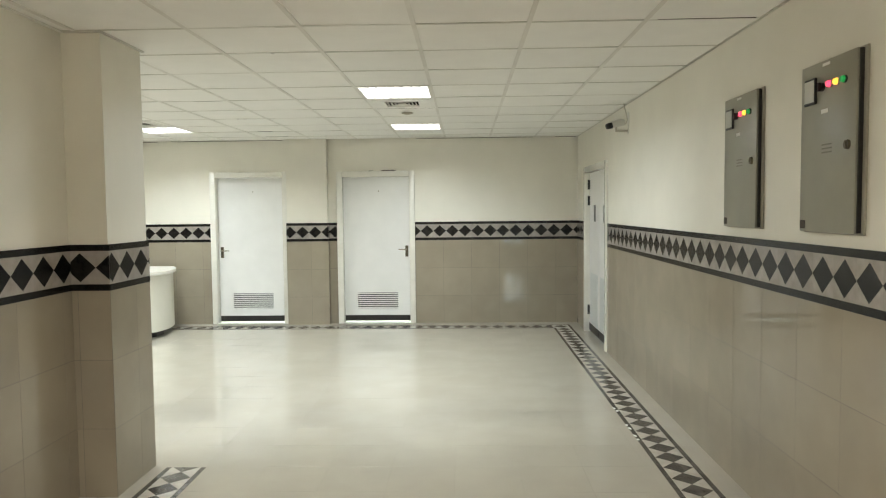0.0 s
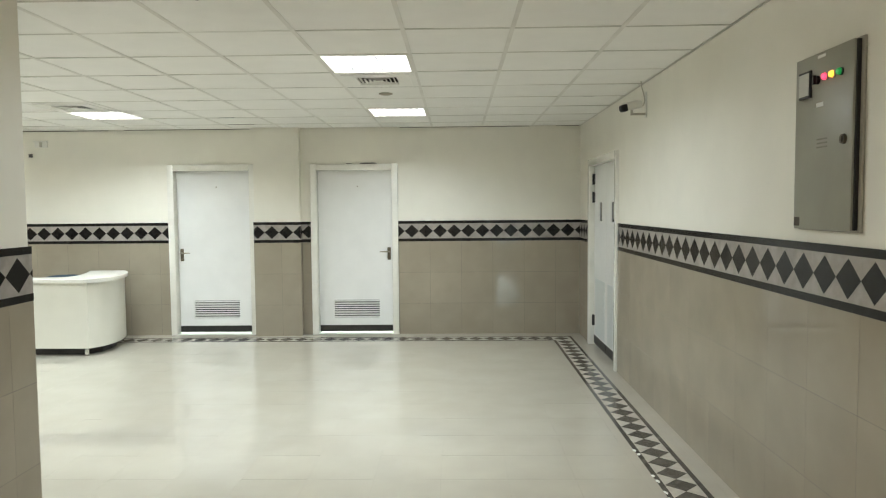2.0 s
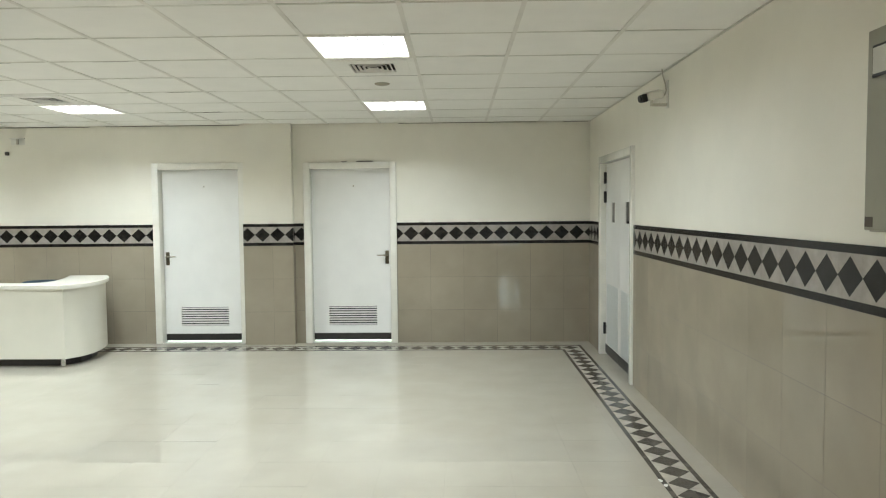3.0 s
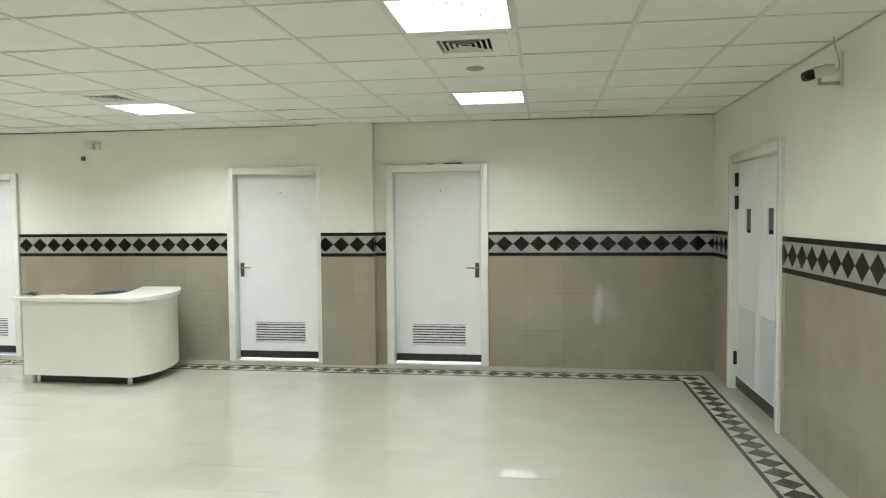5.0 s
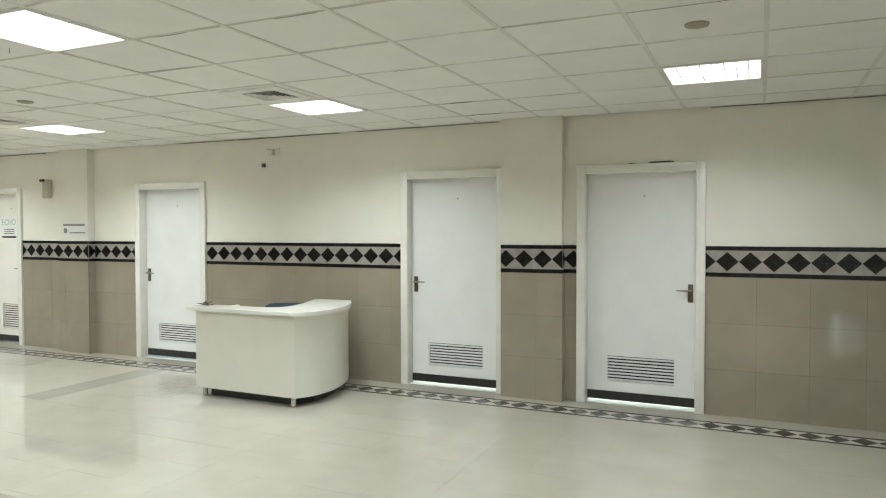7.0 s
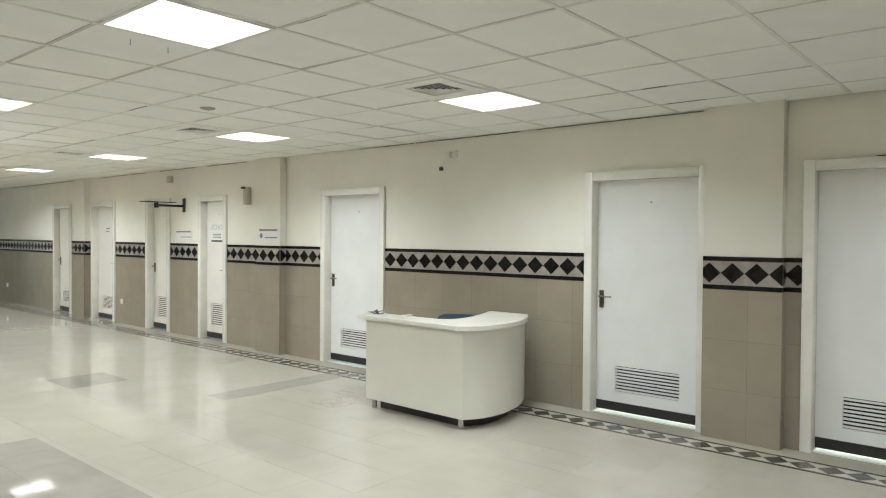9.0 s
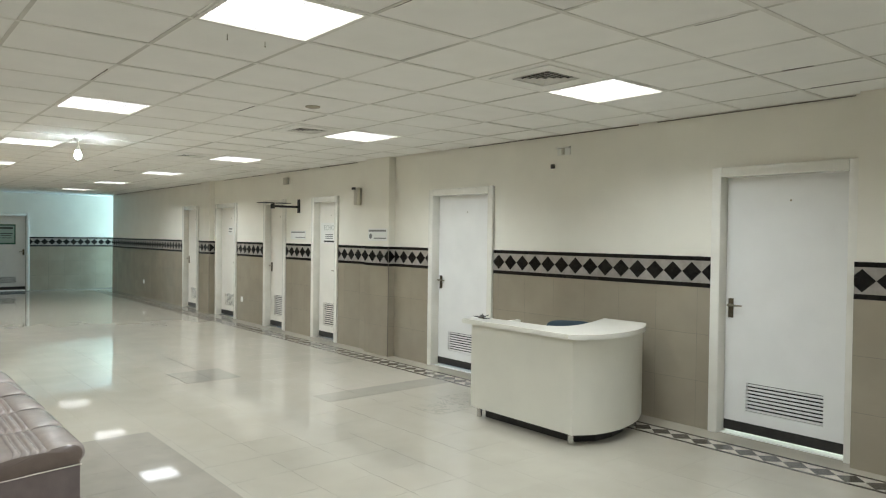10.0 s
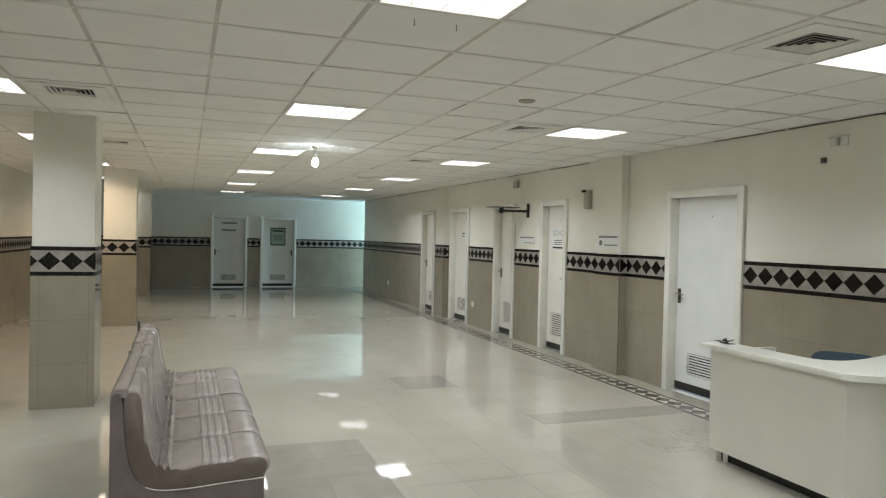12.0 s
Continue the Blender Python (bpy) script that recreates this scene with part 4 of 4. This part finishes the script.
for a, z in ((15, 0.002), (60, 0.007), (110, 0.012), (200, 0.004), (250, 0.011)):
    bm = bmesh.new()
    box(bm, 0.02, 0.062, -0.004, 0.004, z, z + 0.0025)
    cyl(bm, pose(0.02, 0, z), 0.014, 0.014, 0.0028, 14)
    k = part("key", bm, M_BLACK, keys)
    k.matrix_basis = pose(0, 0, 0, random.uniform(-6, 6), random.uniform(-12, 2), a)

# office chair behind the desk
chair = thing("office_chair", "blue upholstered office chair tucked behind the desk", "chair", pose(-4.34, 9.63, 0, 0, 0, 35))


def cushion(bm, sx, sy, sz, m, bulge=0.35):
    bmesh.ops.create_cube(bm, size=1)
    bmesh.ops.subdivide_edges(bm, edges=bm.edges[:], cuts=7, use_grid_fill=True)
    for v in bm.verts:
        c = v.co * 2
        n = (abs(c.x) ** 5 + abs(c.y) ** 5 + abs(c.z) ** 5) ** 0.2
        v.co = c / max(n, 0.01) * 0.5
        v.co.z *= 1 + bulge * (1 - min(1, c.x ** 2)) * (1 - min(1, c.y ** 2))
    bmesh.ops.transform(bm, verts=bm.verts[:], matrix=m @ Matrix.Diagonal((sx, sy, sz, 1)))


bm = bmesh.new()
cushion(bm, 0.46, 0.45, 0.08, pose(0, 0, 0.47))
part("seat", bm, M_BLUE, chair, smooth=True)
bm = bmesh.new()
cushion(bm, 0.44, 0.36, 0.07, pose(0, 0.22, 0.62, 82))
part("backrest", bm, M_BLUE, chair, smooth=True)
bm = bmesh.new()
box(bm, -0.025, 0.025, 0.20, 0.215, 0.40, 0.62)
box(bm, -0.025, 0.025, 0.0, 0.215, 0.395, 0.41)
part("back_bar", bm, M_BLACK, chair)
bm = bmesh.new()
cyl(bm, pose(0, 0, 0.08), 0.028, 0.022, 0.33, 16)
part("column", bm, M_BLACK, chair, smooth=True)
for k in range(5):
    bm = bmesh.new()
    box(bm, 0.02, 0.27, -0.02, 0.02, 0.06, 0.085)
    leg = part("leg", bm, M_BLACK, chair)
    leg.matrix_basis = pose(0, 0, 0, 0, 0, 72 * k)
    bm = bmesh.new()
    cyl(bm, pose(0.26, -0.012, 0.03, -90), 0.027, 0.027, 0.024, 14)
    c = part("caster", bm, M_BLACK, chair, smooth=True)
    c.matrix_basis = pose(0, 0, 0, 0, 0, 72 * k)


# ---- waiting sofas ----
def seat_profile():
    """Outline of a seat module, seen from its end: y to the front, z up."""
    top = [(0.665, 0.395), (0.69, 0.425), (0.69, 0.465), (0.66, 0.492), (0.60, 0.495), (0.555, 0.488)]
    for c in (0.53, 0.495, 0.46, 0.425):
        top += [(c + 0.014, 0.480), (c + 0.007, 0.489), (c - 0.007, 0.489), (c - 0.014, 0.480)]
    top += [(0.36, 0.478), (0.30, 0.470)]
    for c in (0.275, 0.245):
        top += [(c + 0.012, 0.466), (c, 0.491), (c - 0.010, 0.474)]
    top += [(0.222, 0.50), (0.208, 0.54), (0.194, 0.62), (0.180, 0.70), (0.170, 0.78), (0.160, 0.825), (0.140, 0.845), (0.108, 0.843), (0.092, 0.82)]
    low = [(0.090, 0.76), (0.094, 0.66), (0.105, 0.56), (0.128, 0.47), (0.172, 0.405), (0.245, 0.376), (0.36, 0.372), (0.50, 0.382)]
    deep = lambda y: y if y < 0.3 else 0.3 + (y - 0.3) * 1.12
    return [(deep(y), z) for y, z in smooth_line(top, 2)], [(deep(y), z) for y, z in smooth_line(low, 4)]


def sofa(x_near, seats, width, y_back, label):
    """A run of seats along -x that face +y; the seats are separate cushions on one plinth."""
    s = thing("sofa", label, "sofa", pose(x_near, y_back, 0), group="waiting sofas")
    top, low = seat_profile()
    rnd = random.Random(seats)
    for k in range(seats):
        bm = bmesh.new()
        x1, x0 = -k * width - 0.006, -(k + 1) * width + 0.006
        n = 9
        loops = []
        for i in range(n + 1):
            u = i / n
            e = min(u, 1 - u)
            x = x1 + (x0 - x1) * (0.5 - 0.5 * math.cos(math.pi * u))
            puff = 1.0 if e > 0 else 0.0
            loop = []
            for j, (y, z) in enumerate(top + low):
                cy, cz = (0.36, 0.43) if y > 0.25 else (0.135, 0.6)
                shrink = 0.0 if j >= len(top) - 1 or j == 0 else (0.006 if 0.2 < y < 0.32 else 0.020) if i in (0, n) else (0.002 if 0.2 < y < 0.32 else 0.006) if i in (1, n - 1) else 0.0
                if i in (0, n) and 0.41 < y < 0.59 and z > 0.47:
                    z = 0.480      # ribs die out at the seam
                d = Vector((y - cy, z - cz))
                d2 = d.normalized() * shrink if d.length > 0 else d
                w = 0.0035 * noise.noise(Vector((x * 7 + 3 * k, y * 6, z * 6)))
                loop.append(bm.verts.new((x, y - d2.x + w, z - d2.y + w)))
            loops.append(loop)
        for i in range(n):
            a, b = loops[i], loops[i + 1]
            for j in range(len(a)):
                bm.faces.new((a[j], a[(j + 1) % len(a)], b[(j + 1) % len(a)], b[j]))
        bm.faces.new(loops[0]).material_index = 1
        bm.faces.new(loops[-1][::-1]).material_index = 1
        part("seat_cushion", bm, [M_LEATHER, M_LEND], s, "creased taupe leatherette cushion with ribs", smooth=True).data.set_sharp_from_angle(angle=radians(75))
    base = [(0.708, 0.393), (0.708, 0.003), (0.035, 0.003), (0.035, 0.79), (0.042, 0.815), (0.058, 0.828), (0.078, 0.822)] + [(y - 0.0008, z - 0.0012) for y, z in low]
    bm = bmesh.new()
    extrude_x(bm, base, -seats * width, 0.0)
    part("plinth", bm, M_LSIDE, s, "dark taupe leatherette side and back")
    for k in range(seats):
        bm = bmesh.new()
        extrude_x(bm, [(0.033, 0.805), (0.0325, 0.812), (0.036, 0.828), (0.050, 0.842), (0.075, 0.8465), (0.104, 0.843), (0.104, 0.805)], -(k + 1) * width + 0.003, -k * width - 0.003)
        part("back_rim", bm, M_LEATHER, s, "taupe leatherette cap along the back", smooth=True)
    # piping along the seam of each end
    for x in (0.001, -seats * width - 0.001):
        bm = bmesh.new()
        line = [Vector((x, y, z)) for y, z in [(0.714, 0.391)] + [q for q in low[::-1] if q[0] > 0.18]]
        for p, q in zip(line, line[1:]):
            cyl(bm, Matrix.Translation(p) @ (q - p).to_track_quat("Z", "Y").to_matrix().to_4x4(), 0.003, 0.003, (q - p).length, 6)
        part("piping", bm, M_PIPE, s, "pale piping")
    return s


sofa(-4.20, 3, 0.464, 5.072, "taupe leatherette three-seat waiting sofa with ribbed cushions")
pair = sofa(-5.61, 2, 0.47, 5.062, "taupe leatherette two-seat waiting sofa beside the longer one")
for x, z in ((-0.05, 0.785), (-0.90, 0.87)):
    bm = bmesh.new()
    box(bm, x - 0.006, x + 0.006, 0.016, 0.032, 0.003, z, bevel=0.003)
    part("back_post", bm, M_BLACK, pair, "dark metal post behind the back")

# ---- tiled dado and diamond band ----
TW, TH = 0.385, B0 / 3
_tile_cache, _band_cache = {}, {}


def dado_tile(w):
    w = round(w, 3)
    if w not in _tile_cache:
        bm = bmesh.new()
        box(bm, -w / 2 + 0.0012, w / 2 - 0.0012, -0.010, -0.0088, 0.0012, TH - 0.0012)
        _tile_cache[w] = mesh_of(bm, "wall_tile", M_TILE)
    return _tile_cache[w]


def border_tile(a, b, flat=False):
    """A border tile cut to the stretch a..b of its width: light ground, dark diamond, dark edge strips."""
    key = (round(a, 3), round(b, 3), flat)
    if key not in _band_cache:
        h = 0.122 if flat else (B1 - B0) / 2
        st = 0.030 if flat else 0.035
        dh = h - st - (0.002 if flat else 0.012)
        bm = bmesh.new()
        box(bm, a + 0.0002, b - 0.0002, -0.0105, -0.0090, -h + st + 0.0006, h - st - 0.0006, 0)
        for z0, z1 in ((-h, -h + st), (h - st, h)):
            box(bm, a + 0.0002, b - 0.0002, -0.0116, -0.0090, z0 + 0.0004, z1 - 0.0004, 1)
        S = STEP / 2
        xs = sorted({max(a, -S + 0.002), min(b, S - 0.002)} | ({0.0} if a < 0 < b else set()))
        f = lambda x: max(0.0015, dh * (1 - abs(x) / S))
        pts = [(x, f(x)) for x in xs] + [(x, -f(x)) for x in xs[::-1]]
        if xs[-1] - xs[0] > 0.006:
            lo, hi = [bm.verts.new((x, -0.0103, z)) for x, z in pts], [bm.verts.new((x, -0.0112, z)) for x, z in pts]
            bm.faces.new(hi).material_index = 1
            for i in range(len(pts)):
                bm.faces.new((lo[i], lo[(i + 1) % len(pts)], hi[(i + 1) % len(pts)], hi[i])).material_index = 1
        _band_cache[key] = mesh_of(bm, "border_tile", [M_FBAND, M_FDARK] if flat else [M_BAND, M_DARK])
    return _band_cache[key]


def joined(name, items, parent, mats, label):
    """Far pieces joined into one mesh: items of (mesh, pose)."""
    verts, faces, mi = [], [], []
    for me, m in items:
        n = len(verts)
        verts += [m @ v.co for v in me.vertices]
        for p in me.polygons:
            faces.append([n + i for i in p.vertices])
            mi.append(p.material_index)
    me = bpy.data.meshes.new(name)
    me.from_pydata(verts, [], faces)
    for m in mats:
        me.materials.append(m)
    me.polygons.foreach_set("material_index", mi)
    ob = new(name, me)
    ob.parent = parent
    tagged(ob, label, kind="stuff")
    return ob


def band_run(a, b, off):
    """Border tiles over a..b, cut at the ends, their pattern shifted by off: (mesh, centre)."""
    k = math.floor((a - off) / STEP)
    out = []
    while off + k * STEP < b:
        c = off + (k + 0.5) * STEP
        u0, u1 = max(a, c - STEP / 2) - c, min(b, c + STEP / 2) - c
        if u1 - u0 > 0.004:
            out.append((u0, u1, c))
        k += 1
    return out


def clad(parent, M, a, b, near=True, off=0.0, toff=0.0):
    """Dado tiles and band on the stretch a..b of a face, local x along it and -y out of it."""
    if b - a < 0.01:
        return
    bm = bmesh.new()
    box(bm, a, b, -0.0094, -0.0005, 0, B1 - 0.001)
    g = part("grout", bm, M_GROUT, parent)
    g.matrix_basis = M
    tiles, bands = [], []
    k = math.floor((a - toff) / TW)
    while toff + k * TW < b:
        u0, u1 = max(a, toff + k * TW), min(b, toff + (k + 1) * TW)
        if u1 - u0 > 0.008:
            for r in range(3):
                tiles.append((dado_tile(u1 - u0), M @ pose((u0 + u1) / 2, 0, r * TH)))
        k += 1
    for u0, u1, c in band_run(a, b, off):
        bands.append((border_tile(u0, u1), M @ pose(c, 0, (B0 + B1) / 2)))
    if near:
        for me, m in tiles:
            piece("wall_tile", me, parent, m)
        for me, m in bands:
            piece("border_tile", me, parent, m)
    else:
        joined("wall_tiles", tiles, parent, [M_TILE], "beige wall tiles")
        joined("border_tiles", bands, parent, [M_BAND, M_DARK], "grey and dark diamond border tiles")


I4 = Matrix.Identity(4)
edges = sorted([(a, b) for a, b in DOORS] + [(a, b) for a, b in PILASTERS])
at = XN_END + 0.001
for a, b in edges + [(XE - 0.002, XE)]:
    clad(wall_n, I4, at, a, near=at > -14.1, off=(0.01 if at > -1 else -5.08 if at > -6 else -8.685) - STEP / 2, toff=-0.115 if at > -1 else 0.0)
    at = b
for a, b in PILASTERS:
    near = True
    clad(wall_n, pose(0, -PD, 0), a - 0.0098, b + 0.0098, near, off=b - 0.17 - STEP / 2)
    clad(wall_n, pose(b, 0, 0, 0, 0, 90), -PD + 0.0005, -0.0005, near)
    clad(wall_n, pose(a, 0, 0, 0, 0, -90), 0.011, PD - 0.0005, near)
clad(wall_e, I4, -YN + 0.0102, -E_DOOR[1], off=-5.014 - STEP / 2)
clad(wall_e, I4, -E_DOOR[0], 0.0, off=-5.014 - STEP / 2)
clad(wall_e, I4, 0.0, -YB, near=False, off=-5.014 - STEP / 2)
WEST = pose(XW, 0, 0, 0, 0, 90)
clad(wall_w, WEST, 1.5, PY0 - 0.002, off=PY0 - 0.08 - STEP / 2)
clad(wall_w, WEST, YB, 1.5, near=False, off=0.02)
for M, a, b, o in ((pose(0, PY0, 0), XW + 0.0102, PX1 + 0.0098, PX1 - 0.152 - STEP / 2), (pose(PX1, 0, 0, 0, 0, 90), PY0 - 0.0098, PY1 + 0.0098, PY0 + 0.015 - STEP / 2), (pose(0, PY1, 0, 0, 0, 180), -PX1, -PX0, 0.0), (pose(PX0, 0, 0, 0, 0, -90), -PY1, -PY0, 0.0)):
    clad(pillar, M, a, b, off=o)
at = YS
for a, b in E_HOLES + [(13.4, 13.41)]:
    clad(wall_end, I4, at, a, near=False)
    at = b
clad(wall_s, pose(0, YS, 0, 0, 0, 180), -XW + WT, -XEND, near=False)
for col in [o for o in scene.objects if o.name.startswith("column") and "at" in o]:
    x, y = col["at"]
    del col["at"]
    near = x > -8
    for M, a, b in ((pose(x, 0, 0, 0, 0, 90), y - 0.0098, y + 0.4898), (pose(0, y + 0.48, 0, 0, 0, 180), -x, -x + 0.48), (pose(0, y, 0), x - 0.48, x), (pose(x - 0.48, 0, 0, 0, 0, -90), -y - 0.48, -y)):
        clad(col, M, a, b, near, off=a + 0.055)

# ---- floor tiles, inlays and border ----
bm = bmesh.new()
box(bm, -FT / 2 + 0.0006, FT / 2 - 0.0006, -FT / 2 + 0.0006, FT / 2 - 0.0006, -0.0005, 0)
ft = mesh_of(bm, "floor_tile", M_FLOOR)
far = []
lie = random.Random(21)      # tiles lie a hair out of level
for i in range(-53, 10):
    for j in range(-25, 18):
        x, y = FX0 + (i + 0.5) * FT, FY0 + (j + 0.5) * FT
        if x > XE + 0.2 or x < XEND - 0.2 or y < YB - 0.2 or (x < XW - 0.3 and y < YS - 0.2) or (y > YN + 0.2 and x > XN_END + 0.2):
            continue
        m = pose(x, y, 0.0005, lie.uniform(-0.13, 0.13), lie.uniform(-0.13, 0.13), 0)
        if -5.1 < x < 1.5 and 4.4 < y < 9.95 and not (x < -3.6 and y < 5.2):
            piece("floor_tile", ft, floor, m)
        else:
            far.append((ft, m))
joined("floor_tiles", far, floor, [M_FLOOR], "glossy cream floor tiles")


def inlay(x0, x1, y0, y1):
    """Darker tiles let into the floor, one piece for each tile."""
    nx, ny = max(1, round((x1 - x0) / FT)), max(1, round((y1 - y0) / FT))
    dx, dy = (x1 - x0) / nx, (y1 - y0) / ny
    bm = bmesh.new()
    box(bm, -dx / 2 + 0.0008, dx / 2 - 0.0008, -dy / 2 + 0.0008, dy / 2 - 0.0008, 0.0003, 0.0016)
    me = mesh_of(bm, "inlay_tile", M_INLAY)
    for i in range(nx):
        for j in range(ny):
            piece("inlay_tile", me, floor, pose(x0 + (i + 0.5) * dx, y0 + (j + 0.5) * dy, 0.0004, lie.uniform(-0.08, 0.08), lie.uniform(-0.08, 0.08), 0))


inlay(-6.0, -3.68, 5.50, 6.66)
inlay(-6.31, -6.0, 8.27, 9.815)
inlay(-8.17, -7.55, 7.52, 8.10)
inlay(-20.8, -18.6, YS, 9.70)       # greyer strip before the end wall

# two tiles with grey veins beside the desk
for x, y in ((-5.23, 8.95), (-5.36, 9.36), (-7.83, 9.44)):
    bm = bmesh.new()
    box(bm, -FT / 2, FT / 2, -FT / 2, FT / 2, 0.0006, 0.0016)
    piece("veined_tile", mesh_of(bm, "veined_tile", M_VEIN), floor, pose(x, y, 0))

FLAT = pose(0, 0, -0.0086, -90)     # lays a border tile on the ground, its face up
for M, a, b, near in ((pose(0, 9.855, 0), -9.0, 1.335, True), (pose(0, 9.855, 0), XEND + 0.44, -9.0, False),
                      (pose(1.4575, 0, 0, 0, 0, 90), 0.0, 9.733, True), (pose(1.4575, 0, 0, 0, 0, 90), YB, 0.0, False),
                      (pose(XEND + 0.31, 0, 0, 0, 0, 90), YS, 9.73, False), (pose(XEND + 0.31, 0, 0, 0, 0, 90), 9.98, 13.3, False),
                      (pose(-1.54, 0, 0, 0, 0, 90), 0.5, 4.76, True), (pose(-1.54, 0, 0, 0, 0, 90), YB, 0.5, False)):
    items = [(border_tile(u0, u1, True), M @ pose(c, 0, 0) @ FLAT) for u0, u1, c in band_run(a, b, 0.0)]
    if near:
        for me, m in items:
            piece("border_tile", me, floor, m)
    else:
        joined("border_tiles", items, floor, [M_FBAND, M_FDARK], "dark diamond floor border tiles")
# mitred corner of the border: outer strips close the turn
bm = bmesh.new()
box(bm, 1.336, 1.5795, 9.948, 9.977, 0.0004, 0.0033)
box(bm, 1.550, 1.5795, 9.734, 9.947, 0.0004, 0.0033)
part("border_strip", bm, M_FDARK, floor)
bm = bmesh.new()
box(bm, 1.336, 1.549, 9.734, 9.947, 0.0004, 0.0022)
part("border_corner", bm, M_FBAND, floor)
bm = bmesh.new()
prism(bm, [(1.442 + 0.085 * math.cos(k * math.pi / 2), 9.84 + 0.085 * math.sin(k * math.pi / 2)) for k in range(4)], 0.0023, 0.0030)
part("border_diamond", bm, M_FDARK, floor)

# chipped inner edge of the border
rnd = random.Random(8)
for y in (5.28, 5.36, 5.52, 5.60, 5.95, 6.02):
    bm = bmesh.new()
    n = rnd.randint(5, 7)
    prism(bm, [(rnd.uniform(0.008, 0.014) * math.cos(2 * math.pi * k / n), rnd.uniform(0.015, 0.03) * math.sin(2 * math.pi * k / n)) for k in range(n)], 0.0, 0.0006)
    piece("chip", mesh_of(bm, "chip", M_THRESH), floor, pose(1.343 + rnd.uniform(-0.006, 0.008), y, 0.0031, 0, 0, rnd.uniform(-25, 25)))
